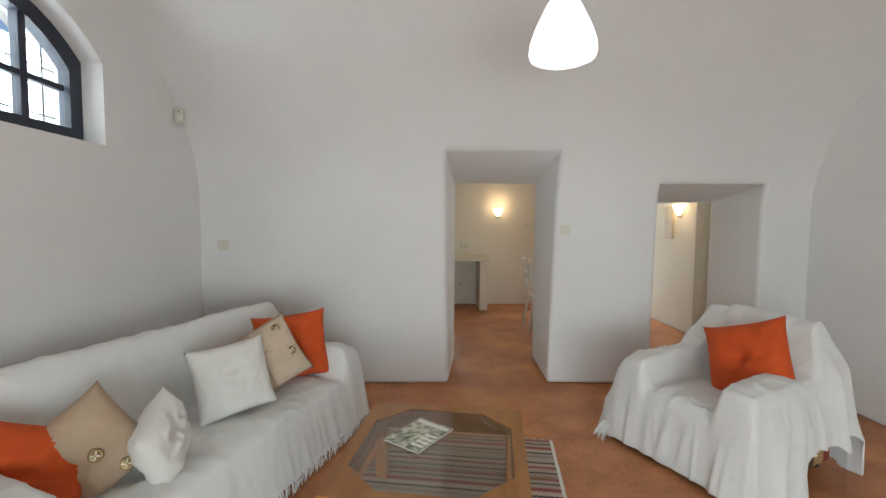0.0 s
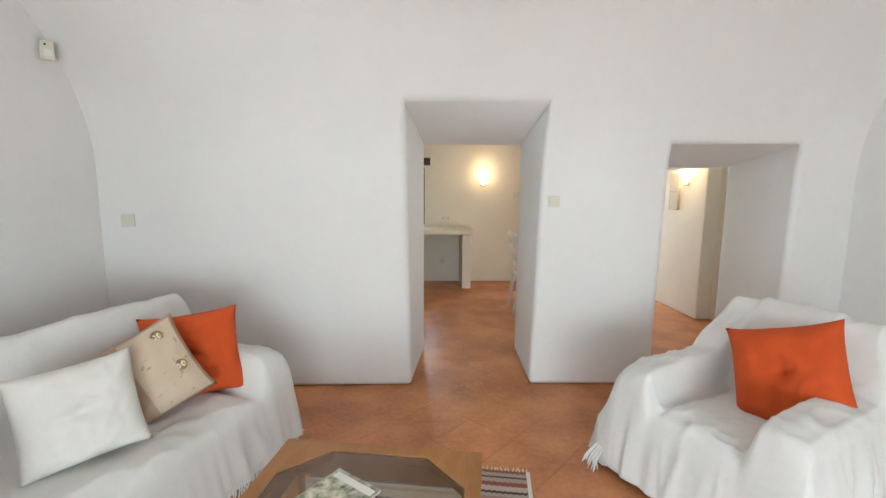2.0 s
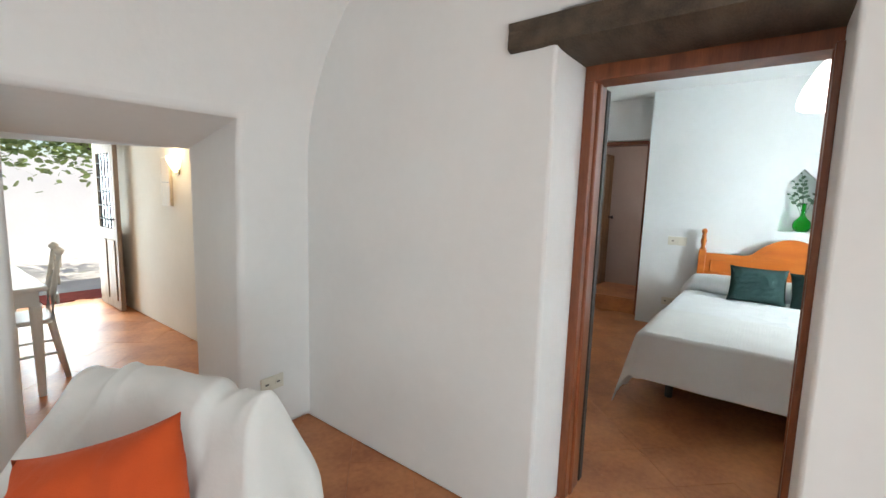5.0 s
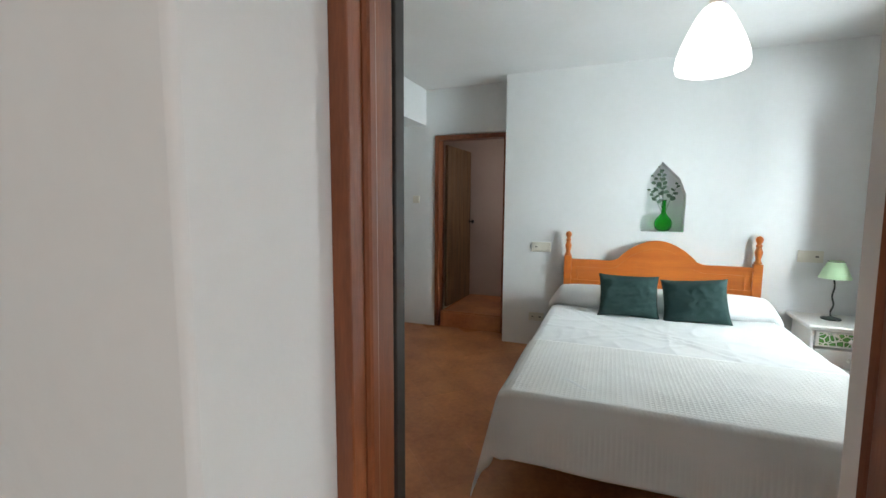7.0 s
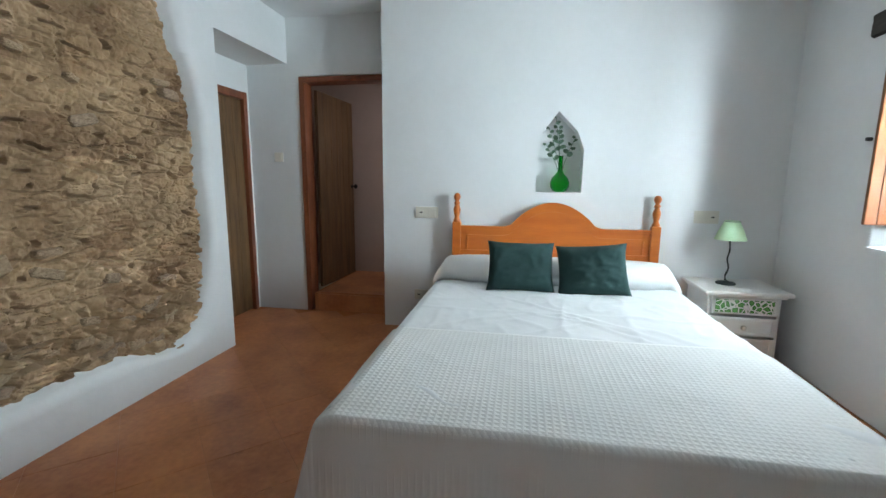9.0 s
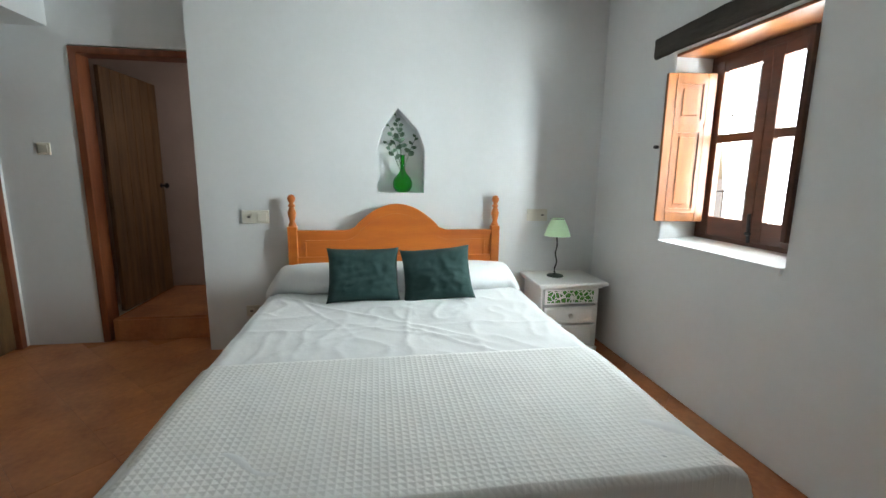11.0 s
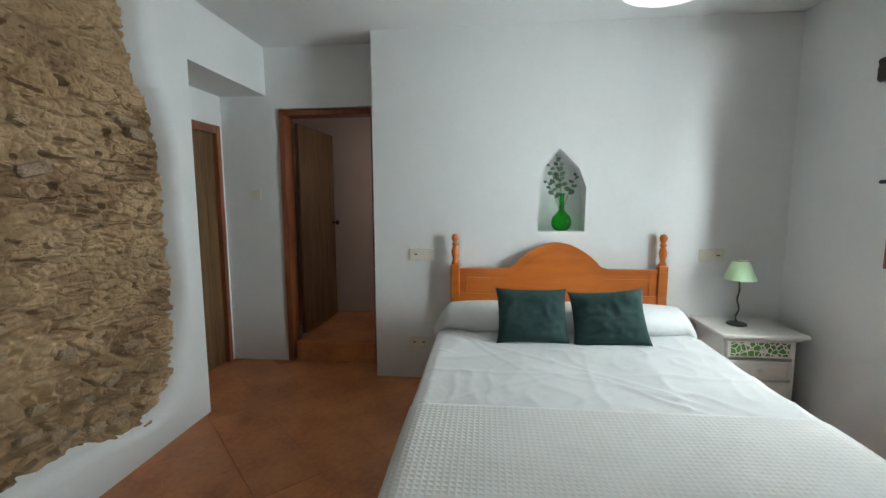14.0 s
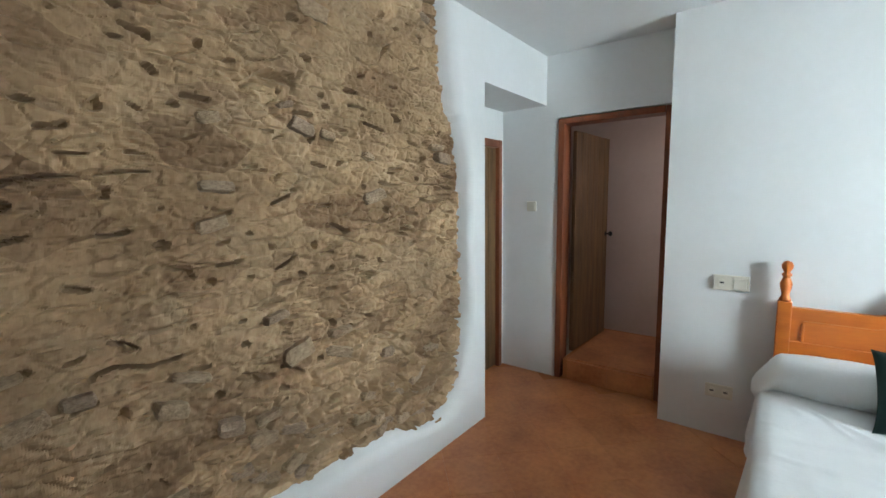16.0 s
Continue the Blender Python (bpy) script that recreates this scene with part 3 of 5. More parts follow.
# bedroom window
win = tagged(new("window_1"), "small wooden casement window with two glazed sashes, dark brown", "window", kind="structure")
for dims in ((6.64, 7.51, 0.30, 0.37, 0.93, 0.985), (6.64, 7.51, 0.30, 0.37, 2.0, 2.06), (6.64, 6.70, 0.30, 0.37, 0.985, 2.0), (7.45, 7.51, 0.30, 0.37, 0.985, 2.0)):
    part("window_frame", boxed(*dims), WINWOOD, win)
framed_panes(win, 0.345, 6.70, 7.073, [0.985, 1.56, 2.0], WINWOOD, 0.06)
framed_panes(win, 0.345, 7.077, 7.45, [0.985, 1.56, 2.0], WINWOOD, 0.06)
latch = part("latch", tube([(7.075, 0.392, 0.98), (7.075, 0.40, 1.06), (7.075, 0.405, 1.14)], 0.009), IRON, win, "black iron latch bolt")
part("latch_knob", lathe([(0.006, 0), (0.016, 0.006), (0.016, 0.016), (0.004, 0.024)], 12), IRON, latch).location = (7.075, 0.40, 1.02)
part("soffit", boxed(6.642, 7.508, 0.372, 0.615, 2.04, 2.057), SHUTTER, win, "wooden soffit board")
bm = bmesh.new()
prism([(0.372, 0.958), (0.635, 0.936), (0.635, 0.90), (0.372, 0.90)], "x", 6.642, 7.508, bm)
part("window_sill", bm, BEDPLASTER, win, "white plastered sloping sill")


def panel_shutter(name, m, w, h, material, label, panels):
    sh = thing(name, m, label, "shutter")
    part("board", boxed(0, w, 0.004, 0.018, 0, h), material, sh)
    for dims in ((0, 0.055, 0, h), (w - 0.055, w, 0, h), (0.055, w - 0.055, 0, 0.06), (0.055, w - 0.055, h - 0.06, h), (0.055, w - 0.055, 0.55, 0.60)):
        part("rail", boxed(dims[0], dims[1], -0.002, 0.024, dims[2], dims[3], bevel=0.005), material, sh)
    for side, y in ((-1, 0.0), (1, 0.022)):
        for z0, z1 in panels:
            y0, y1 = (y - 0.004, y + 0.006) if side < 0 else (y - 0.006, y + 0.004)
            outer = [(0.055, z0), (w - 0.055, z0), (w - 0.055, z1), (0.055, z1)]
            inner = [(0.078, z0 + 0.023), (w - 0.078, z0 + 0.023), (w - 0.078, z1 - 0.023), (0.078, z1 - 0.023)]
            part("moulding", ring_prism(outer, inner, "y", y0, y1), material, sh)
            part("panel", boxed(0.10, w - 0.10, min(y0, y1) + (0.003 if side < 0 else 0), max(y0, y1) - (0 if side < 0 else 0.003), z0 + 0.048, z1 - 0.048, bevel=0.003), material, sh)
    return sh


shut = panel_shutter("window_shutter", pose(7.446, 0.392, 1.06, 0, 0, 82), 0.295, 0.88, SHUTTER, "open orange-brown wooden shutter with raised panels beside the window", [(0.06, 0.56), (0.59, 0.84)])
for z in (0.12, 0.76):
    part("hinge", tube([(0.0, 0.011, z), (0.0, 0.011, z + 0.05)], 0.007), BRASS, shut)
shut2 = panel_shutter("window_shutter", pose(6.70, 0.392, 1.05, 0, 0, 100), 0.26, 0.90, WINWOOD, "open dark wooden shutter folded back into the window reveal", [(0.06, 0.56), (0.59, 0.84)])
part("shutter_hook", tube([(7.60, 0.62, 1.52), (7.60, 0.645, 1.52)], 0.011, 10), DARKPLASTIC, tagged(new("shutter_stop"), "small dark shutter stop on the white wall", "shutter stop"))

grille = thing("window_grille", pose(0, 0, 0), "thin iron bars outside the bedroom window", "window grille")
for i in range(5):
    part("bar", tube([(6.76 + i * 0.16, 0.286, 0.93), (6.76 + i * 0.16, 0.286, 2.06)], 0.004, 6), IRON, grille)
for z in (1.25, 1.7):
    part("crossbar", tube([(6.64, 0.286, z), (7.51, 0.286, z)], 0.004, 6), IRON, grille)


def beam(name, m, length, h, d, material, label, taper=0.0):
    """An old hewn lintel, uneven along its length. It runs along local x."""
    def f(u, v):
        x = length * u
        a = 2 * math.pi * v
        sq = 1 / max(abs(math.cos(a)), abs(math.sin(a)))
        sq = min(sq, 1.28)
        n = 1 + 0.05 * noise.noise(Vector((x * 5, math.cos(a) * 2, math.sin(a) * 2))) + 0.025 * noise.noise(Vector((x * 18, math.cos(a) * 6, math.sin(a) * 6)))
        hh = h * (1 - taper * u)
        return Vector((x, d / 2 + d / 2 * math.cos(a) * sq * min(n, 1.0), hh / 2 + hh / 2 * math.sin(a) * sq * n))
    bm = grid_sheet(f, 60, 48)
    bmesh.ops.remove_doubles(bm, verts=bm.verts, dist=1e-5)
    bmesh.ops.holes_fill(bm, edges=[e for e in bm.edges if e.is_boundary])
    ob = new(name, mesh_of(name, bm, material, True))
    ob.data.set_sharp_from_angle(angle=radians(35))
    ob.matrix_world = m
    return tagged(ob, label, "beam", kind="structure")


beam("lintel_window", pose(7.70, 0.638, 2.065, 0, 0, 180), 1.28, 0.135, 0.26, OAKDARKX, "dark old wooden lintel over the bedroom window", -0.25)
beam("lintel_door", pose(4.372, 3.33, 2.012, 0, 0, -90), 1.25, 0.125, 0.50, OAKDARK, "dark old wooden beam over the bedroom doorway", -0.15)
beam("lintel_kitchen", pose(0.72, KY - 0.04, 1.885), 0.70, 0.12, 0.2, OAKDARKX, "dark wooden beam over the kitchen window")


def leaning(bm, lean):
    for v in bm.verts:
        v.co.y += lean * v.co.z / (DZ + 0.13)
    return bm


# bedroom doorway: frame at the bedroom side and the door folded back
d1 = tagged(new("door_1"), "red-brown varnished wooden door frame with a dark door folded open", "door", kind="structure")
for y0, y1, s in ((DY1 - 0.042, DY1, -1), (DY0, DY0 + 0.022, 1)):
    x0 = 4.71 if s < 0 else 4.655
    lean = LEAN if s > 0 else 0.0
    part("jamb", leaning(boxed(x0, x0 + 0.05, y0, y1, 0, 1.96), lean), FRAME, d1)
    part("jamb_moulding", leaning(boxed(x0 + 0.05, x0 + (0.09 if s < 0 else 0.07), y0 - 0.012 * (s < 0), y1 + 0.004 * (s > 0), 0, 1.96, bevel=0.01), lean), FRAME, d1)
part("jamb_rebate", boxed(4.80, 4.875, DY1 - 0.046, DY1 + 0.02, 0, 1.96), FRAME, d1)
part("head", boxed(4.70, 4.835, DY0 + LEAN - 0.004, DY1 - 0.004, 1.95, 2.02), FRAME, d1)
leaf = part("door_leaf", boxed(4.88, 4.925, DY1 - 0.050, DY1 + 0.71, 0.012, 1.95), mat("black_brown_door_leaf", (0.030, 0.022, 0.016), (0.016, 0.012, 0.010), 0.55, 4, 40, 0.3), d1, "black-brown door leaf folded back against the wall")

# bathroom door
d2 = tagged(new("door_2"), "brown wooden door frame with a plank door standing open", "door", kind="structure")
part("jamb", boxed(8.585, 8.735, 4.478, 4.528, 0.005, 2.19), FRAME, d2)
part("jamb", boxed(8.60, 8.735, 3.702, 3.738, 0.005, 2.19), FRAME, d2)
part("head", boxed(8.578, 8.732, 3.738, 4.478, 2.14, 2.188), FRAME, d2)


def plank_door(name, m, w, h, label, knob_side=1, parent=None):
    n = 6
    lf = new(name)
    lf.matrix_world = m
    lf.parent = parent
    tagged(lf, label)
    for i in range(n):
        part("plank", boxed(w * i / n + 0.0015, w * (i + 1) / n - 0.0015, 0, 0.035, 0, h, bevel=0.004), PLANK, lf)
    return lf


leaf2 = plank_door("door_leaf", pose(8.745, 4.43, 0.205, 0, 0, -3), 0.76, 1.90, "olive-brown plank door leaf, open", parent=d2)
bm = lathe([(0.022, 0), (0.022, 0.006), (0.009, 0.010), (0.009, 0.03), (0.024, 0.04), (0.026, 0.052), (0.014, 0.064)], 16)
bmesh.ops.rotate(bm, verts=bm.verts, matrix=Euler((radians(90), 0, 0)).to_matrix(), cent=(0, 0, 0))
part("knob", bm, IRON, d2, "dark round door knob", True).location = (9.43, 4.385, 1.20)
setting("step_1", box(bmesh.new(), 8.612, 9.70, 3.705, 4.46, -0.01, 0.176), GROUT, "raised terracotta bathroom floor behind a step", "step")
# alcove door
d3 = tagged(new("door_3"), "closed olive-brown plank door in a brown frame in the alcove", "door", kind="structure")
for i in range(6):
    part("plank", boxed(7.74 + i * 0.128 + 0.001, 7.74 + (i + 1) * 0.128 - 0.001, 5.07, 5.105, 0.01, 1.99), PLANK, d3)
part("jamb", boxed(7.70, 7.74, 5.035, 5.12, 0, 2.06), FRAME, d3)
part("jamb", boxed(8.508, 8.56, 5.035, 5.12, 0, 2.06), FRAME, d3)
part("head", boxed(7.74, 8.508, 5.037, 5.12, 1.992, 2.058), FRAME, d3)

# arched living room window
w2 = tagged(new("window_2"), "high arched window with blue-black painted frame and panes", "window", kind="structure")
o, i_ = arch_outline(WY0 + 0.002, WY1 - 0.002, WZ + 0.002, 2.418, 0.25), arch_outline(WY0 + 0.09, WY1 - 0.09, WZ + 0.085, 2.345, 0.235)
part("window_frame", ring_prism(o, i_, "x", LX - 0.20, LX - 0.13), NAVY, w2)
cols = [WY0 + 0.088, 2.985, 3.405, WY1 - 0.088]
for y in cols[1:3]:
    part("mullion", boxed(LX - 0.195, LX - 0.14, y - 0.022, y + 0.022, WZ + 0.085, arch_z(y, WY0 + 0.09, WY1 - 0.09, 2.345, 0.235) + 0.01), NAVY, w2)
for a, b in zip(cols, cols[1:]):
    part("glazing_bar", boxed(LX - 0.19, LX - 0.145, a + 0.02, b - 0.02, 2.215, 2.25), NAVY, w2)
    for z0, z1 in ((WZ + 0.08, 2.22), (2.245, 2.42)):
        part("pane", box(bmesh.new(), LX - 0.172, LX - 0.167, a, b, z0, z1), PANE, w2, "clear glass pane").visible_shadow = False
g2 = thing("window_grille", pose(0, 0, 0), "thin iron bars outside the arched window", "window grille")
for k in range(7):
    part("bar", tube([(LX - 0.3, WY0 + 0.08 + k * 0.165, WZ), (LX - 0.3, WY0 + 0.08 + k * 0.165, 2.5)], 0.005, 6), IRON, g2)
for z in (2.08, 2.36):
    part("crossbar", tube([(LX - 0.3, WY0, z), (LX - 0.3, WY1, z)], 0.005, 6), IRON, g2)

# kitchen window and front door
w3 = tagged(new("window_3"), "small kitchen window with dark brown wooden frame", "window", kind="structure")
for dims in ((0.80, 1.33, KY + 0.1, KY + 0.16, 0.94, 1.0), (0.80, 1.33, KY + 0.1, KY + 0.16, 1.75, 1.86), (0.80, 0.85, KY + 0.1, KY + 0.16, 1.0, 1.75), (1.28, 1.33, KY + 0.1, KY + 0.16, 1.0, 1.75), (1.02, 1.11, KY + 0.1, KY + 0.15, 1.0, 1.75)):
    part("window_frame", boxed(*dims), WINWOOD, w3)
for a, b in ((0.85, 1.02), (1.11, 1.28)):
    part("pane", box(bmesh.new(), a, b, KY + 0.12, KY + 0.125, 1.0, 1.75), PANE, w3).visible_shadow = False
d4 = tagged(new("door_4"), "panelled wooden front door with iron grille, open to the terrace", "door", kind="structure")
part("head", boxed(3.45, 4.47, 8.95, 9.03, 1.965, 2.02), FRAME, d4)
part("jamb", boxed(4.415, 4.47, 8.95, 9.03, 0, 1.965), WINWOOD, d4)
lf = part("door_leaf", boxed(4.385, 4.43, 8.22, 8.95, 0.015, 0.95), mat("weathered_grey_brown_door", (0.33, 0.25, 0.18), (0.2, 0.14, 0.1), 0.6, 3, 30, 0.3, stretch=(6, 6, 0.8)), d4, "weathered brown leaf with a glazed upper light")
LEAFMAT = lf.data.materials[0]
for dims in ((4.385, 4.43, 8.22, 8.34, 0.95, 1.95), (4.385, 4.43, 8.83, 8.95, 0.95, 1.95), (4.385, 4.43, 8.34, 8.83, 1.80, 1.95)):
    part("leaf_rail", boxed(*dims), LEAFMAT, d4)
for y0 in (8.30, 8.60):
    part("leaf_panel", boxed(4.372, 4.386, y0, y0 + 0.24, 0.12, 0.82, bevel=0.006), LEAFMAT, d4)
part("leaf_glass", box(bmesh.new(), 4.405, 4.41, 8.34, 8.83, 0.95, 1.80), PANE, d4)
for k in range(4):
    part("grille_bar", tube([(4.392, 8.42 + k * 0.11, 0.95), (4.392, 8.42 + k * 0.11, 1.80)], 0.007, 6), IRON, d4)
for k in range(5):
    part("grille_bar", tube([(4.392, 8.34, 1.05 + k * 0.16), (4.392, 8.83, 1.05 + k * 0.16)], 0.007, 6), IRON, d4)
part("door_handle", tube([(4.385, 8.28, 1.06), (4.34, 8.28, 1.06), (4.335, 8.40, 1.06)], 0.009), IRON, d4)


# ---- lamps ----
def pendant(m, drop, label):
    lamp = thing("pendant_lamp", m, label, "lamp", "opal pendant lamps")
    prof = [(0.030, 0.30), (0.05, 0.285), (0.075, 0.25), (0.10, 0.20), (0.128, 0.14), (0.150, 0.075), (0.155, 0.035), (0.148, 0.010), (0.125, 0.0), (0.115, 0.006), (0.135, 0.03), (0.14, 0.075), (0.09, 0.2), (0.028, 0.285)]
    part("shade", lathe(prof, 40, False), SHADEGLOW, lamp, "opal white glass bell shade, lit", True)
    part("bulb_cover", lathe([(0.0, 0.018), (0.138, 0.022), (0.138, 0.026), (0.0, 0.024)], 32), SHADEGLOW, lamp, "", True)
    part("socket", lathe([(0.02, 0.28), (0.026, 0.30), (0.026, 0.36), (0.012, 0.38)], 20), PLASTIC, lamp, "white lamp socket", True)
    part("cord", tube([(0, 0, 0.37), (0, 0, drop)], 0.004, 6), PLASTIC, lamp)
    part("ceiling_rose", lathe([(0.05, drop - 0.001), (0.05, drop - 0.02), (0.02, drop - 0.05)], 24), PLASTIC, lamp)
    return lamp


pendant(pose(1.70, 3.05, 2.215), 0.93, "white opal glass bell pendant lamp, switched on, under the vault")
pendant(pose(6.42, 2.235, 2.046), 0.654, "white opal glass bell pendant lamp, switched on, over the bed")


def sconce(m, label):
    """A half-bowl of scalloped glass; local +y points into the room."""
    sc = thing("wall_sconce", m, label, "wall lamp", "scalloped wall sconces")
    def f(u, v):
        a, b = math.pi * u, v
        r = (0.024 + 0.062 * math.sin(b * math.pi * 0.5)) * (1 + 0.06 * math.cos(a * 14))
        return Vector((r * math.cos(a), r * math.sin(a) + 0.004, -0.09 + 0.145 * b))
    thicken(part("bowl", grid_sheet(f, 56, 10), SCONCEGLOW, sc, "scalloped frosted glass bowl, lit warm", True), 0.005)
    part("back_plate", boxed(-0.045, 0.045, 0, 0.012, -0.11, 0.02), BRASS, sc, "brass back plate")
    return sc


sconce(pose(2.28, KY - 0.002, 1.67, 0, 0, 180), "lit scalloped glass wall sconce on the kitchen wall")
sconce(pose(4.518, 6.87, 1.67, 0, 0, 90), "lit scalloped glass wall sconce on the hall wall")
bx = thing("fuse_box", pose(4.519, 7.10, 1.26, 0, 0, 90), "beige flat fuse box cover on the hall wall", "fuse box")
part("cover", boxed(-0.10, 0.10, 0, 0.03, 0, 0.46, bevel=0.006), mat("beige_panel", (0.50, 0.42, 0.31), rough=0.6), bx)
part("seam", boxed(-0.09, 0.09, 0.029, 0.032, 0.225, 0.23, bevel=0), DARKPLASTIC, bx)


# ---- switches and sockets: local +y points into the room ----
def plate(name, m, w, h, label, kinds=("switch",), material=PLASTIC):
    pl = thing(name, m, label, "socket" if "socket" in kinds else "switch")
    part("plate", boxed(-w / 2, w / 2, 0, 0.013, -h / 2, h / 2, bevel=0.004), material, pl)
    n = len(kinds)
    for i, k in enumerate(kinds):
        cx = -w / 2 + w * (i + 0.5) / n
        if k == "switch":
            part("rocker", boxed(cx - w / n * 0.34, cx + w / n * 0.34, 0.012, 0.018, -h * 0.32, h * 0.32, bevel=0.002), material, pl)
        elif k == "socket":
            bm = lathe([(0.022, 0.0), (0.022, 0.004), (0.019, 0.004), (0.019, 0.0)], 20, False)
            bmesh.ops.rotate(bm, verts=bm.verts, matrix=Euler((radians(-90), 0, 0)).to_matrix(), cent=(0, 0, 0))
            well = part("socket_ring", bm, material, pl)
            well.location = (cx, 0.0128, 0)
            part("socket_well", boxed(cx - 0.011, cx + 0.011, 0.012, 0.0145, -0.005, 0.005, bevel=0.0), DARKPLASTIC, pl, "dark plug holes")
    return pl


plate("light_switch", pose(2.29, wall_y(2.29) - 0.001, 1.40, 0, 0, 180), 0.085, 0.085, "ivory light switch between the two openings")
plate("blank_plate", pose(-0.735, 4.838, 1.25, 0, 0, 180), 0.09, 0.09, "ivory blank cover plate on the white wall", (), PLASTIC)
plate("wall_socket", pose(8.334, 3.275, 1.01, 0, 0, 90), 0.19, 0.095, "ivory double plate with socket and switch by the bed", ("switch", "socket"))
plate("wall_socket", pose(8.334, 1.125, 1.02, 0, 0, 90), 0.17, 0.095, "ivory double plate with switch and socket over the nightstand", ("socket", "switch"))
plate("wall_socket", pose(8.334, 3.305, 0.30, 0, 0, 90), 0.15, 0.085, "ivory double socket low beside the bed", ("socket", "socket"))
plate("wall_socket", pose(4.14, wall_y(4.14) - 0.002, 0.31, 0, 0, 184), 0.15, 0.085, "white double socket low on the wall behind the armchair", ("socket", "socket"))
plate("light_switch", pose(8.599, 4.76, 1.48, 0, 0, 90), 0.085, 0.085, "ivory light switch in the alcove")
plate("wall_socket", pose(1.67, KY - 0.001, 1.04, 0, 0, 180), 0.16, 0.08, "cream double socket over the kitchen counter", ("socket", "socket"))
plate("wall_socket", pose(1.62, KY - 0.001, 0.35, 0, 0, 180), 0.09, 0.08, "cream socket under the kitchen counter", ("socket",))
plate("light_switch", pose(2.85, KY - 0.001, 1.42, 0, 0, 180), 0.16, 0.09, "cream light switches on the kitchen wall", ("switch", "switch"))

sensor = thing("motion_detector", pose(LX + 0.035, 4.50, 2.28, 0, 0, 225), "white motion detector in the upper corner of the room", "alarm sensor")
part("body", boxed(-0.032, 0.032, -0.02, 0.028, -0.055, 0.055, bevel=0.01), PLASTIC, sensor)
part("lens", boxed(-0.018, 0.018, 0.026, 0.033, -0.035, 0.005, bevel=0.003), WHITEPAINT, sensor)
part("led", boxed(0.006, 0.016, 0.027, 0.031, 0.025, 0.035, bevel=0.0), DARKPLASTIC, sensor)


# ---- cushions: local x across, z up, y is the thickness ----
def cushion(name, m, w, h, t, material, label, seed, buttons=(), tuft=False, band=None, group="sofa cushions"):
    bm = bmesh.new()
    n = 30
    off = Vector((seed * 3.1, 0, 0))

    def f(u, v, side):
        a, b = 2 * u - 1, 2 * v - 1
        pinch = 1 - 0.055 * (1 - b * b) * abs(a) ** 3
        pinch2 = 1 - 0.055 * (1 - a * a) * abs(b) ** 3
        fat = (max(0, 1 - a ** 4) * max(0, 1 - b ** 4)) ** 0.62
        ear = 1 + 0.03 * (abs(a) * abs(b)) ** 5
        pinch, pinch2 = pinch * ear, pinch2 * ear
        gather = (1 - abs(noise.noise(Vector((a * 2.6 + b, b * 3.4 - a, seed * 2.0 + side))))) ** 7
        d = t / 2 * fat
        if tuft:
            d -= t * 0.24 * math.exp(-((a * a + b * b) / 0.02)) + t * 0.10 * math.exp(-(b * b) / 0.006) * math.exp(-a * a / 0.2)
        p = Vector((a, side, b))
        d += fat * (0.012 * gather + 0.012 * noise.noise(p * 2.2 + off) + 0.006 * noise.noise(Vector((a * 7, side, b * 3)) + off))
        sag = 0.012 * noise.noise(Vector((a * 1.5, 0, b * 1.5)) + off)
        return Vector((a * w / 2 * pinch, side * d + sag, h / 2 + b * h / 2 * pinch2))

    for side in (-1, 1):
        vs = [[bm.verts.new(f(i / n, j / n, side)) for j in range(n + 1)] for i in range(n + 1)]
        for i in range(n):
            for j in range(n):
                bm.faces.new((vs[i][j], vs[i + 1][j], vs[i + 1][j + 1], vs[i][j + 1]))
    bmesh.ops.remove_doubles(bm, verts=bm.verts, dist=2e-4)
    cu = thing(name, m, label, "cushion", group)
    part("cover", bm, material, cu, smooth=True)
    if band:
        part("band", grid_sheet(lambda u, v: f(band[0] + (band[1] - band[0]) * u, 0.03 + 0.94 * v, -1) + Vector((0, -0.004, 0)), 8, 20), BEIGELIGHT, cu, "pale cream linen band", True)
    for bx_, bz in buttons:
        p = f(bx_, bz, -1)
        b = lathe([(0.026, 0), (0.026, 0.005), (0.021, 0.009), (0.017, 0.006), (0.0, 0.006)], 18)
        bmesh.ops.rotate(b, verts=b.verts, matrix=Euler((radians(90), 0, 0)).to_matrix(), cent=(0, 0, 0))
        bt = part("button", b, BRASS, cu, "carved wooden button", True)
        bt.location = p + Vector((0, -0.003, 0))
        for k in range(4):
            q = part("carving", boxed(0.004, 0.017, -0.0125, -0.006, -0.0025, 0.0025, bevel=0.001), IVORY, bt)
            q.rotation_euler = (0, radians(45 + 90 * k), 0)
    return cu


SEAT = 0.395
B3 = [(0.82, 0.86), (0.82, 0.62), (0.82, 0.36)]
cushion("cushion", pose(0.175, 3.90, SEAT, -10, -7, 10), 0.47, 0.44, 0.15, ORANGE, "burnt orange square cushion leaning in the sofa corner", 1, tuft=True)
cushion("cushion", pose(0.155, 3.625, SEAT + 0.03, -18, -24, 38), 0.50, 0.40, 0.13, BEIGE, "beige linen cushion with a pale band and carved buttons", 2, [(0.42, 0.88), (0.82, 0.84), (0.86, 0.42), (0.25, 0.20)], band=(0.52, 0.97))
cushion("cushion", pose(0.06, 3.33, SEAT + 0.015, -20, -5, 42), 0.40, 0.39, 0.13, IVORY, "ivory cotton cushion with a gathered centre", 3, tuft=True)
cushion("cushion", pose(-0.02, 2.86, SEAT + 0.01, -10, -20, 104), 0.31, 0.29, 0.14, IVORY, "small ivory cotton cushion tipped on its side", 4)
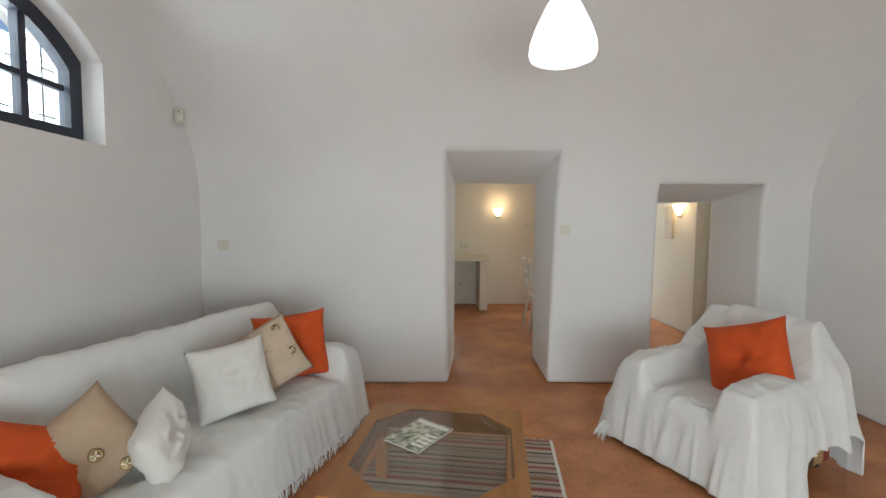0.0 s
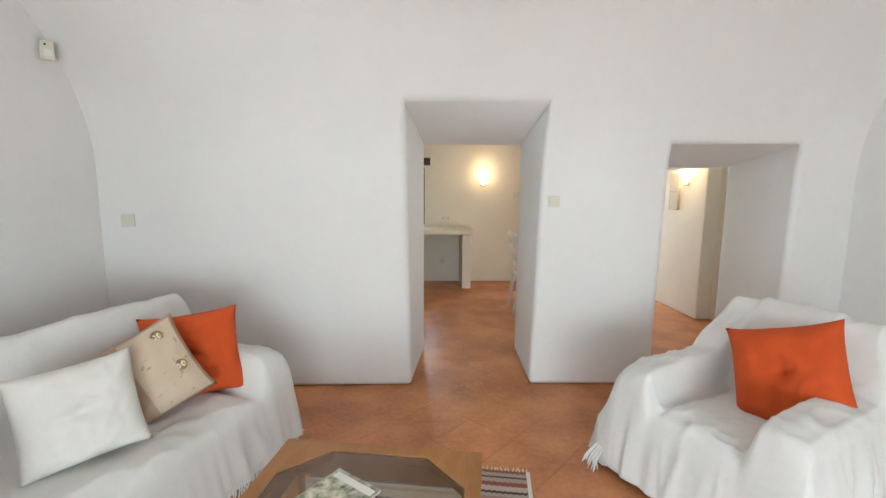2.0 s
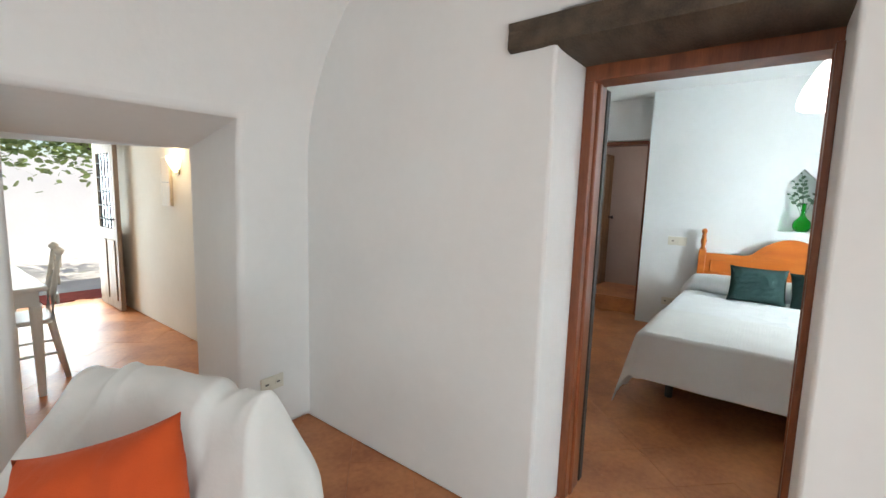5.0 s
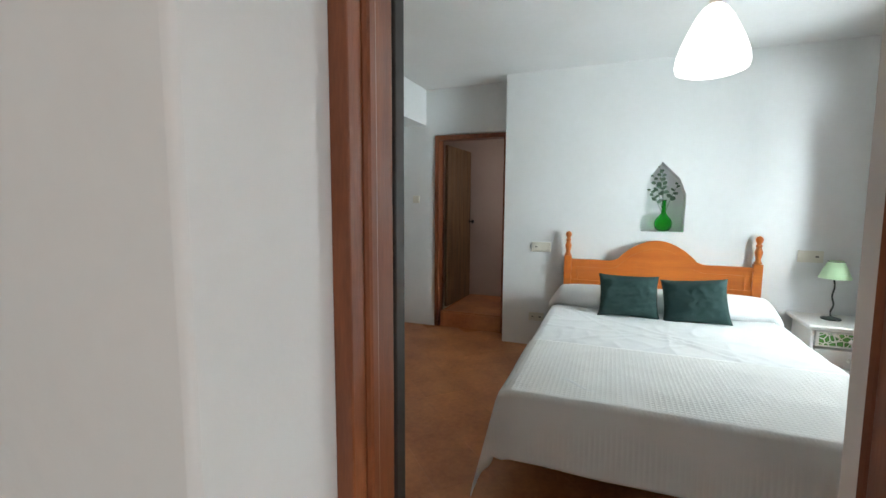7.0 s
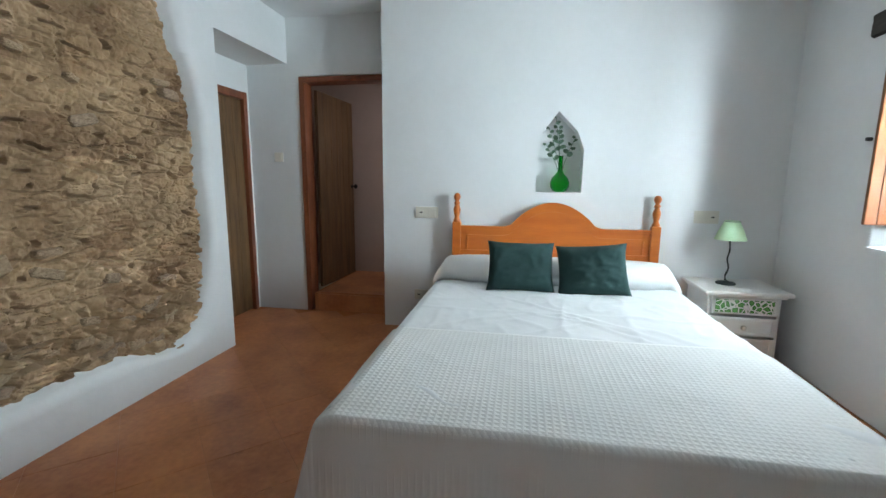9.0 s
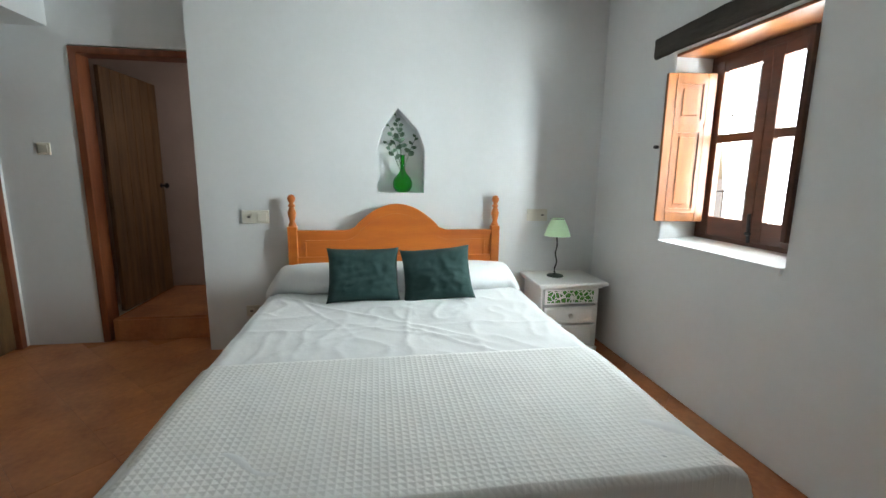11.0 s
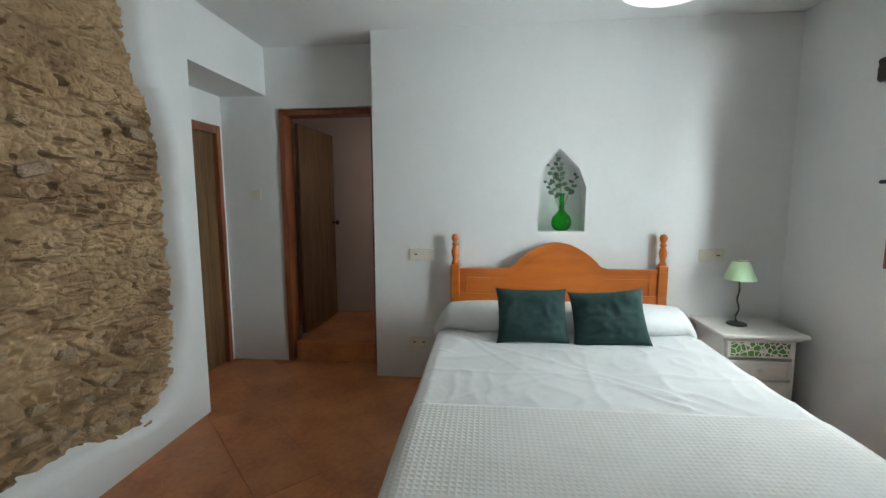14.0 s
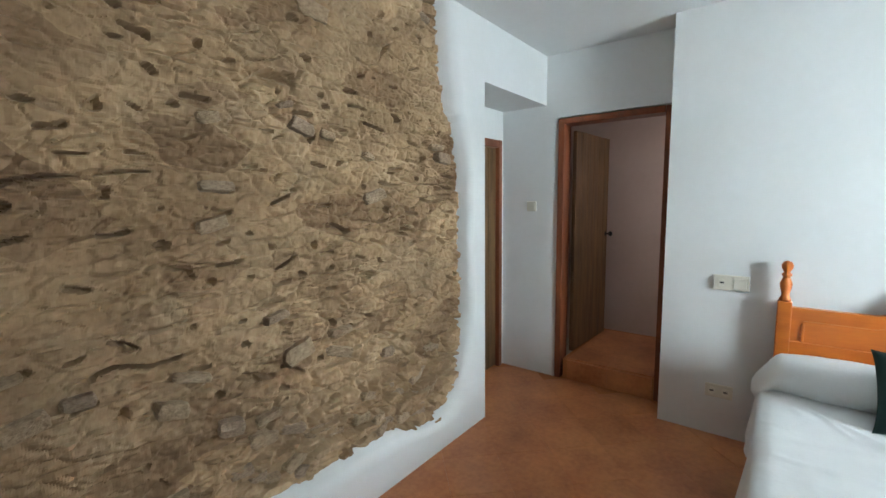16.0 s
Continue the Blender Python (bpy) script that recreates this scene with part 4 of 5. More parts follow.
cushion("cushion", pose(-0.15, 2.72, SEAT + 0.005, -16, -38, 34), 0.385, 0.37, 0.18, BEIGE, "beige linen cushion with carved wooden buttons", 5, [(0.62, 0.40), (0.72, 0.12)])
cushion("cushion", pose(-0.36, 2.36, SEAT - 0.01, -40, 24, 40), 0.50, 0.43, 0.16, ORANGE, "burnt orange square cushion at the near end of the sofa", 6, tuft=True)
cushion("cushion", pose(3.022, 3.468, 0.424, -20, -20, -58), 0.475, 0.465, 0.17, ORANGE, "burnt orange square cushion on the armchair", 7, tuft=True, group="armchair cushion")


# ---- throw-covered seats: local x forward, y across ----
def covered_seat(name, m, width, arm, mid, side, label, category, hem, seed, lift=0.0, taper=0.0):
    st = thing(name, m, label, category)
    hw, drop = width / 2, 0.62

    def f(u, v):
        run = (2 * u - 1) * (hw + drop)
        y = max(-hw, min(hw, run))
        k = smooth01(abs(y), hw - arm - 0.03, hw - arm + 0.025)
        crease = math.exp(-((abs(y) - (hw - arm - 0.055)) / 0.018) ** 2) * smooth01(v, 0.48, 0.58) * (1 - smooth01(v, 0.76, 0.84))
        k *= 1 - 0.10 * smooth01(abs(y), hw - 0.08, hw)
        (x0, z0), (x1, z1) = spline(mid, v), spline(side, v)
        x, z = x0 + (x1 - x0) * k, z0 + (z1 - z0) * k
        p = Vector((x * 3, y * 3, seed))
        fold = noise.noise(Vector((x * 9, y * 9, seed)))
        over = max(0, abs(run) - hw)
        if over > 0:
            low = hem + lift * smooth01(x, -0.38, -0.30) * (1 - smooth01(x, -0.04, 0.05)) * (run > 0)
            zz = max(low, z - over)
            out = 0.03 + 0.16 * (z - zz) + 0.20 * (z - zz) * smooth01(x, 0.15, 0.45) * (run < 0)
            wave = (0.05 * max(0, fold) + 0.04 * abs(noise.noise(Vector((x * 5, seed, 4))))) * (z - zz)
            y = math.copysign(hw + min(over, out) * 0.7 + wave, run)
            z = zz
        hang = 1 - smooth01(z, 0.08, 0.42)
        if over == 0 and v > 0.7:
            x += hang * (0.012 * noise.noise(Vector((y * 16, seed, 2))) + 0.016 * noise.noise(Vector((y * 5, seed, 1))))
        z += 0.012 * noise.noise(p) * (1 - hang) + 0.004 * noise.noise(p * 4)
        ridge = 1 - abs(noise.noise(Vector((x * 5 + y * 3, y * 5 - x * 2, seed + 9))))
        z += 0.010 * ridge ** 6 * (1 - hang) - 0.022 * crease
        x += 0.006 * noise.noise(p * 2.5) + 0.010 * hang * ridge ** 5
        # long sharp folds that run down the hanging cloth, and pulls across the seat and arms
        pleat = (1 - abs(noise.noise(Vector((x * 7, y * 7, seed + 20))))) ** 8
        if over > 0:
            y += math.copysign(0.035 * pleat * smooth01(over, 0.03, 0.25), run)
        elif v > 0.7:
            x += 0.016 * pleat * hang
        pull = (1 - abs(noise.noise(Vector((x * 3 + y * 5, y * 2 - x * 4, seed + 31))))) ** 12
        z += 0.010 * pull * (1 - hang) * smooth01(v, 0.52, 0.62)
        y *= 1 - taper * smooth01(z, 0.60, 0.84)
        return Vector((x, y, max(0.012, z)))

    thicken(part("throw", grid_sheet(f, 190, 150), THROW, st, "creased white cotton throw", True), 0.006)
    return st, f


SOFA_MID = [(-0.50, 0.06), (-0.49, 0.45), (-0.47, 0.74), (-0.42, 0.828), (-0.35, 0.828), (-0.29, 0.74), (-0.20, 0.50), (-0.12, 0.405), (0.10, 0.395), (0.30, 0.395), (0.385, 0.36), (0.415, 0.25), (0.45, 0.07)]
SOFA_SIDE = [(-0.50, 0.06), (-0.49, 0.45), (-0.47, 0.74), (-0.42, 0.825), (-0.35, 0.82), (-0.28, 0.72), (-0.20, 0.625), (-0.10, 0.60), (0.10, 0.59), (0.28, 0.58), (0.37, 0.52), (0.42, 0.30), (0.46, 0.07)]
SOFA_M = pose(-0.112, 3.255, 0, 0, 0, -18)
sofa, sofa_f = covered_seat("sofa", SOFA_M, 2.04, 0.20, SOFA_MID, SOFA_SIDE, "long sofa under a white cotton throw with fringed hem", "sofa", 0.08, 2)
bm = bmesh.new()
box(bm, -0.47, 0.36, -0.98, 0.98, 0.06, 0.36, 0.03)
part("base", bm, mat("sofa_base_fabric", (0.35, 0.27, 0.2), rough=0.9), sofa)
for x in (-0.42, 0.30):
    for y in (-0.92, 0.92):
        part("foot", lathe([(0.025, 0), (0.03, 0.065)], 14), OAKDARK, sofa).location = (x, y, 0)
bm = bmesh.new()
for k in range(170):
    y = -1.0 + 2.0 * k / 169
    x = 0.452 + 0.028 * noise.noise(Vector((y * 5, 2, 1))) + random.uniform(-0.006, 0.006)
    tube([(x, y, 0.10), (x + 0.006, y + random.uniform(-0.006, 0.006), 0.055), (x + random.uniform(-0.008, 0.012), y + random.uniform(-0.012, 0.012), 0.012)], [0.004, 0.0035, 0.002], 5, bm)
part("fringe", bm, THROW, sofa, "knotted white cotton fringe")

CH_MID = [(-0.50, 0.05), (-0.50, 0.45), (-0.49, 0.78), (-0.45, 0.885), (-0.37, 0.89), (-0.30, 0.80), (-0.22, 0.51), (-0.14, 0.425), (0.10, 0.42), (0.33, 0.425), (0.42, 0.385), (0.45, 0.24), (0.47, 0.03)]
CH_SIDE = [(-0.50, 0.05), (-0.50, 0.45), (-0.48, 0.76), (-0.44, 0.86), (-0.36, 0.85), (-0.29, 0.74), (-0.20, 0.63), (-0.10, 0.605), (0.12, 0.60), (0.34, 0.585), (0.42, 0.52), (0.45, 0.30), (0.48, 0.03)]
chair, chair_f = covered_seat("armchair", pose(2.925, 3.635, 0, 0, 0, 204.3), 0.80, 0.17, CH_MID, CH_SIDE, "deep armchair under a creased white cotton throw", "armchair", 0.02, 5, 0.20, 0.20)
PLAID = stripes("striped_upholstery", "X", [(0.0, (0.30, 0.05, 0.03)), (0.12, (0.55, 0.36, 0.14)), (0.25, (0.12, 0.06, 0.03)), (0.36, (0.48, 0.18, 0.06)), (0.5, (0.62, 0.48, 0.28)), (0.6, (0.30, 0.05, 0.03)), (0.75, (0.55, 0.36, 0.14)), (0.88, (0.12, 0.06, 0.03))])
part("base", box(bmesh.new(), -0.44, 0.38, -0.38, 0.405, 0.05, 0.36, 0.03), PLAID, chair, "striped brown and red upholstery")
for x in (-0.40, 0.34):
    for y in (-0.34, 0.34):
        part("foot", lathe([(0.022, 0), (0.028, 0.06)], 14), OAKDARK, chair).location = (x, y, 0)

bm = bmesh.new()
for k in range(14):
    a = random.uniform(-0.03, 0.03)
    tube([(0.46, -0.47 + a, 0.10), (0.50 + random.uniform(0, 0.02), -0.48 + a * 1.4, 0.04), (0.54 + random.uniform(-0.02, 0.02), -0.47 + a * 2, 0.006)], [0.007, 0.005, 0.002], 5, bm)
part("tassel", bm, THROW, chair, "white cotton tassel at the corner of the throw")

# ---- coffee table, magazine, rug ----
RUGMAT = stripes("kilim_bands", "Y", [(0.0, (0.33, 0.24, 0.18)), (0.06, (0.44, 0.36, 0.29)), (0.10, (0.07, 0.05, 0.05)), (0.13, (0.45, 0.36, 0.28)), (0.22, (0.30, 0.10, 0.075)), (0.27, (0.55, 0.42, 0.34)), (0.34, (0.09, 0.06, 0.06)), (0.38, (0.46, 0.38, 0.31)), (0.50, (0.36, 0.25, 0.20)), (0.55, (0.46, 0.38, 0.31)), (0.60, (0.08, 0.05, 0.05)), (0.64, (0.56, 0.45, 0.37)), (0.72, (0.33, 0.09, 0.07)), (0.79, (0.45, 0.36, 0.28)), (0.86, (0.08, 0.05, 0.05)), (0.89, (0.44, 0.36, 0.29)), (0.95, (0.30, 0.10, 0.075))], zigzag=1.3, period=0.012, repeat=4.0)
rug = thing("rug", pose(1.22, 3.0, 0.002, 0, 0, -8.5), "flat-woven kilim rug with red, cream and dark bands", "rug")
part("weave", grid_sheet(lambda u, v: Vector((-0.56 + 1.12 * u, -0.88 + 1.76 * v, 0.006 + 0.002 * noise.noise(Vector((u * 6, v * 8, 0))))), 24, 40), RUGMAT, rug)
part("border", boxed(0.545, 0.565, -0.88, 0.88, 0.0, 0.008, bevel=0.002), IVORY, rug, "cream selvedge")
bm = bmesh.new()
for k in range(60):
    x = -0.55 + 1.1 * k / 59
    tube([(x, 0.875, 0.005), (x + random.uniform(-0.01, 0.01), 0.905, 0.004)], 0.0022, 4, bm)
part("fringe", bm, IVORY, rug)

table = thing("coffee_table", pose(1.125, 2.965, 0, 0, 0, -8.5), "honey wood coffee table with an octagonal smoked glass top", "coffee table")
W, L, TZ = 0.41, 0.43, 0.42


def octagon(w, l, c):
    return [(-w + c, -l), (w - c, -l), (w, -l + c), (w, l - c), (w - c, l), (-w + c, l), (-w, l - c), (-w, -l + c)]


bm = ring_prism(octagon(W, L, 0.006), octagon(W - 0.058, L - 0.058, 0.16), "z", TZ - 0.045, TZ)
part("frame_top", bm, TABLEWOOD, table, "honey wood rim with mitred corners")
part("glass_top", prism(octagon(W - 0.060, L - 0.060, 0.159), "z", TZ - 0.012, TZ - 0.004), TABLEGLASS, table, "smoked octagonal glass pane")
for sx in (-1, 1):
    part("apron", boxed(sx * (W - 0.05) - 0.012, sx * (W - 0.05) + 0.012, -L + 0.07, L - 0.07, TZ - 0.12, TZ - 0.045), TABLEWOOD, table)
    part("apron", boxed(-W + 0.07, W - 0.07, sx * (L - 0.05) - 0.012, sx * (L - 0.05) + 0.012, TZ - 0.12, TZ - 0.045), TABLEWOOD, table)
    for sy in (-1, 1):
        part("leg", boxed(sx * (W - 0.045) - 0.032, sx * (W - 0.045) + 0.032, sy * (L - 0.045) - 0.032, sy * (L - 0.045) + 0.032, 0.009, TZ - 0.045, bevel=0.008), TABLEWOOD, table)

mag = thing("magazine", pose(1.04, 3.06, TZ + 0.001, 0, 0, -37), "glossy garden magazine lying on the glass table", "magazine")
part("pages", boxed(-0.105, 0.105, -0.14, 0.14, 0, 0.006, bevel=0.001), PAPERWHITE, mag)
part("cover", box(bmesh.new(), -0.106, 0.106, -0.141, 0.141, 0.006, 0.0072), mat("magazine_cover_photo", (0.66, 0.64, 0.50), (0.02, 0.045, 0.012), 0.25, 30, 70, 0.02, spread=0.5), mag, "cover photo of pale flowers and green leaves")
part("photo_block", box(bmesh.new(), -0.09, 0.02, -0.05, 0.07, 0.0072, 0.0078), mat("white_flower_photo", (0.72, 0.68, 0.55), (0.10, 0.16, 0.05), 0.25, 30, 80, 0.02), mag)
for k in range(4):
    part("text_bar", box(bmesh.new(), 0.03, 0.095, -0.10 + k * 0.035, -0.085 + k * 0.035, 0.0072, 0.0079), PAPERWHITE, mag)
part("title_bar", box(bmesh.new(), -0.09, 0.095, 0.095, 0.125, 0.0072, 0.0079), PAPERWHITE, mag)

# ---- bed ----
WAFFLE = mat("white_waffle_cotton", (0.79, 0.80, 0.785), (0.74, 0.75, 0.735), 0.95, 5, 200, 0.2, 0.003)
nt = WAFFLE.node_tree
co = [n for n in nt.nodes if n.bl_idname == "ShaderNodeTexCoord"][0]
sep = nt.nodes.new("ShaderNodeSeparateXYZ")
nt.links.new(co.outputs["Object"], sep.inputs[0])
waves = []
for ax in ("X", "Y"):
    ml, sn = nt.nodes.new("ShaderNodeMath"), nt.nodes.new("ShaderNodeMath")
    ml.operation, sn.operation = "MULTIPLY", "SINE"
    ml.inputs[1].default_value = 2 * math.pi / 0.022
    nt.links.new(sep.outputs[ax], ml.inputs[0])
    nt.links.new(ml.outputs[0], sn.inputs[0])
    waves.append(sn)
hi = nt.nodes.new("ShaderNodeMath")
hi.operation = "MAXIMUM"
nt.links.new(waves[0].outputs[0], hi.inputs[0])
nt.links.new(waves[1].outputs[0], hi.inputs[1])
wb = nt.nodes.new("ShaderNodeBump")
wb.inputs["Strength"].default_value, wb.inputs["Distance"].default_value = 0.2, 0.004
nt.links.new(hi.outputs[0], wb.inputs["Height"])
old = [n for n in nt.nodes if n.bl_idname == "ShaderNodeBump" and n != wb][0]
nt.links.new(old.outputs[0], wb.inputs["Normal"])
nt.links.new(wb.outputs[0], nt.nodes["Principled BSDF"].inputs["Normal"])

bed = thing("bed", pose(0, 0, 0), "double bed with a honey pine headboard and white covers", "bed")
BM, BH, TOPZ = 2.262, 0.825, 0.55
part("mattress", boxed(5.965, 8.24, BM - BH + 0.02, BM + BH - 0.02, 0.22, 0.535, bevel=0.04), SHEET, bed, "white mattress")
part("bed_base", boxed(6.16, 8.22, BM - BH + 0.08, BM + BH - 0.08, 0.16, 0.22), OAKDARK, bed, "dark bed base")
for x in (6.30, 8.1):
    for y in (BM - 0.66, BM + 0.66):
        part("leg", lathe([(0.025, 0), (0.03, 0.16)], 14), OAKDARK, bed).location = (x, y, 0)


# lines along which the cotton was folded: a x + b y = c, and the height of the ridge
CREASES = [(0.8, 0.6, 5.55, 0.006), (0.8, -0.6, 5.75, 0.006), (0.7, 0.71, 5.2, 0.005), (0.75, -0.66, 5.35, 0.006), (0.85, 0.53, 6.15, 0.005), (1.0, 0.0, 7.15, 0.004), (0.1, 1.0, 0.70, 0.005), (0.9, -0.43, 6.35, 0.005), (0.5, -0.87, 3.3, 0.005)]


def spread(x0, x1, foot, lift, seed, hem_side, hem_foot, nx=60, ny=110):
    def f(u, v):
        drop_s, drop_f = TOPZ - hem_side, TOPZ - hem_foot
        ry = (2 * v - 1) * (BH + drop_s)
        rx = (x0 - (drop_f if foot else 0)) + (x1 - x0 + (drop_f if foot else 0)) * u
        over_y, over_x = max(0, abs(ry) - BH), max(0, x0 - rx) if foot else 0
        y = max(-BH, min(BH, ry))
        x = max(x0, rx) if foot else rx
        fall = max(over_y, over_x)
        z = TOPZ + lift - fall
        if over_y and over_x:
            z = TOPZ + lift - min(1.0, math.hypot(over_x, over_y) * 0.98 / 1.0)
            z = max(z, 0.03)
        w = 0.5 + 0.5 * noise.noise(Vector((x * 3, y * 3, seed)))
        if over_y:
            y += math.copysign(0.012 + 0.10 * over_y + 0.045 * over_y * math.sin(x * 11 + seed) + 0.02 * over_y * math.sin(x * 27), ry)
        if over_x:
            x -= 0.012 + 0.06 * over_x + 0.022 * over_x * math.sin(y * 9 + seed)
        if over_x and over_y:
            y += math.copysign(0.16 * min(over_x, over_y), ry)
            x -= 0.16 * min(over_x, over_y)
        corner = max(0, over_y + over_x)
        z += 0.010 * noise.noise(Vector((x * 2.2, y * 2.2, seed))) + (0.007 if seed == 3 else 0.0015) * (1 - abs(noise.noise(Vector((x * 4 + y, y * 6, seed + 2))))) ** 6 * (1 if fall == 0 else 0.2)
        if seed == 3 and not fall:
            for a, b, c, amp in CREASES:
                z += amp * math.exp(-((a * x + b * y - c + 0.02 * noise.noise(Vector((x * 3, y * 3, c)))) / 0.013) ** 2) * smooth01(noise.noise(Vector((x * 2, y * 2, c * 5))), -0.3, 0.1)
        edge = smooth01(abs(abs(ry) - BH), 0.0, 0.05)
        z -= 0.012 * (1 - edge)
        z -= 0.010 * w * (fall > 0)
        return Vector((x, BM + y, max(0.015, z)))
    return grid_sheet(f, nx, ny)


thicken(part("bedspread", spread(6.0, 8.2, False, 0.004, 3, 0.24, 0.2, 150, 190), SHEET, bed, "crumpled white cotton bedspread", True), 0.004)
thicken(part("waffle_blanket", spread(5.94, 6.76, True, 0.014, 5, 0.14, 0.225, 80, 140), WAFFLE, bed, "white waffle-weave blanket over the foot of the bed", True), 0.006)


def bolster(u, v):
    a = 2 * math.pi * v
    s = 2 * u - 1
    end = (1 - abs(s) ** 7) ** 0.5
    r = 0.105 * (0.25 + 0.75 * end) * (1 + 0.06 * noise.noise(Vector((s * 6, math.cos(a), math.sin(a)))) + 0.05 * math.sin(s * 60) * smooth01(abs(s), 0.88, 1.0))
    return Vector((7.955 + 1.75 * r * math.cos(a), BM + s * 0.87, TOPZ + 0.075 + r * math.sin(a) - 0.10 * smooth01(abs(s), 0.86, 1.0)))


pil = tagged(part("bolster_pillow", grid_sheet(bolster, 90, 32), SHEET, None, "", True), "long white bolster pillow at the head of the bed", "pillow")
cushion("cushion", pose(7.61, 2.485, TOPZ + 0.004, -26, 1, -86), 0.44, 0.345, 0.12, GREEN, "dark green square cushion leaning on the bolster", 8, group="bed cushions")
cushion("cushion", pose(7.59, 2.02, TOPZ + 0.004, -26, -5, -94), 0.44, 0.345, 0.12, GREEN, "dark green square cushion, tilted, leaning on the bolster", 9, group="bed cushions")

HX = 8.262
PY0, PY1 = 1.47, 3.03
ZB = 0.915


def crest(s):
    s = abs(s)
    if s > 0.52:
        return ZB
    if s > 0.44:
        return ZB + 0.012 * smooth01(0.52 - s, 0, 0.06)
    return ZB + 0.012 + 0.185 * math.cos(s / 0.44 * math.pi / 2) ** 0.8


n = 60
outline = [(PY0 + 0.05 + (PY1 - PY0 - 0.1) * i / n, crest(2 * i / n - 1)) for i in range(n + 1)]
part("headboard_panel", prism(outline + [(PY1 - 0.05, 0.50), (PY0 + 0.05, 0.50)], "x", HX, HX + 0.03), PINE, bed, "honey pine panel with an arched crest")


def crest_strip(d0, d1, x0, x1, s_lim=0.92):
    """A moulding that follows the crest between two depths under it."""
    bm = bmesh.new()
    prev = None
    for i in range(n + 1):
        s = -s_lim + 2 * s_lim * i / n
        y = (PY0 + PY1) / 2 + s * (PY1 - PY0 - 0.1) / 2
        z = crest(s)
        ring = [bm.verts.new(p) for p in ((x0, y, z - d0), (x1, y, z - d0), (x1, y, z - d1), (x0, y, z - d1))]
        if prev:
            for k in range(4):
                bm.faces.new((prev[k], prev[(k + 1) % 4], ring[(k + 1) % 4], ring[k]))
        prev = ring
    return bm


part("crest_rail", crest_strip(0.0, 0.035, HX - 0.012, HX, 1.0), PINE, bed)
part("crest_moulding", crest_strip(0.072, 0.088, HX - 0.008, HX), PINE, bed)
part("bottom_rail", boxed(HX - 0.012, HX, PY0 + 0.05, PY1 - 0.05, 0.60, 0.72), PINE, bed)
for y0 in (PY0 + 0.10, PY1 - 0.115):
    part("inset_moulding", boxed(HX - 0.008, HX, y0, y0 + 0.015, 0.72, 0.828), PINE, bed)
for y in (PY0 + 0.02, PY1 - 0.02):
    part("post", boxed(HX - 0.02, HX + 0.04, y - 0.034, y + 0.034, 0, 0.945, bevel=0.006), PINE, bed, "square pine post")
    fin = part("finial", lathe([(0.026, 0.945), (0.030, 0.955), (0.022, 0.968), (0.018, 0.985), (0.027, 1.02), (0.030, 1.045), (0.020, 1.075), (0.016, 1.085), (0.024, 1.092), (0.024, 1.102), (0.014, 1.112), (0.026, 1.135), (0.028, 1.152), (0.020, 1.170), (0.004, 1.178)], 24), PINE, bed, "turned pine finial", True)
    fin.location = (HX + 0.01, y, 0)

# ---- nightstand and lamp ----
ns = thing("nightstand", pose(0, 0, 0), "white painted nightstand with a green-leaf tiled drawer front", "nightstand")
NX0, NX1, NY0, NY1 = 7.93, 8.30, 0.765, 1.215
part("top", boxed(NX0 - 0.06, NX1 + 0.02, NY0 - 0.045, NY1 + 0.04, 0.535, 0.562, bevel=0.008), WHITEPAINT, ns)
part("top_moulding", boxed(NX0 - 0.03, NX1 + 0.005, NY0 - 0.02, NY1 + 0.018, 0.515, 0.535, bevel=0.006), WHITEPAINT, ns)
part("side_panel", boxed(NX0, NX1, NY0, NY0 + 0.02, 0.05, 0.515), WHITEPAINT, ns)
part("side_panel", boxed(NX0, NX1, NY1 - 0.02, NY1, 0.05, 0.515), WHITEPAINT, ns)
part("back_panel", boxed(NX1 - 0.015, NX1 - 0.001, NY0 + 0.02, NY1 - 0.02, 0.05, 0.515), WHITEPAINT, ns)
part("plinth", boxed(NX0 - 0.01, NX1 - 0.02, NY0 - 0.01, NY1 + 0.01, 0.015, 0.05), WHITEPAINT, ns)
for y in (NY0 + 0.02, NY1 - 0.02):
    for x in (NX0 + 0.01, NX1 - 0.03):
        part("foot", lathe([(0.018, 0), (0.022, 0.016)], 12), WHITEPAINT, ns).location = (x, y, 0)
LEAFTILE = bpy.data.materials.new("green_leaf_tile")
LEAFTILE.use_nodes = True
lt = LEAFTILE.node_tree
lv = lt.nodes.new("ShaderNodeTexVoronoi")
lv.feature, lv.inputs["Scale"].default_value = "DISTANCE_TO_EDGE", 26
lc = lt.nodes.new("ShaderNodeTexCoord")
lt.links.new(lc.outputs["Object"], lv.inputs["Vector"])
lr = lt.nodes.new("ShaderNodeValToRGB")
lr.color_ramp.elements[0].position, lr.color_ramp.elements[0].color = 0.07, (0.78, 0.78, 0.70, 1)
lr.color_ramp.elements[1].position, lr.color_ramp.elements[1].color = 0.12, (0.04, 0.16, 0.03, 1)
lr.color_ramp.elements.new(0.3).color = (0.12, 0.32, 0.07, 1)
lt.links.new(lv.outputs["Distance"], lr.inputs[0])
lt.links.new(lr.outputs[0], lt.nodes["Principled BSDF"].inputs["Base Color"])
lt.nodes["Principled BSDF"].inputs["Roughness"].default_value = 0.25
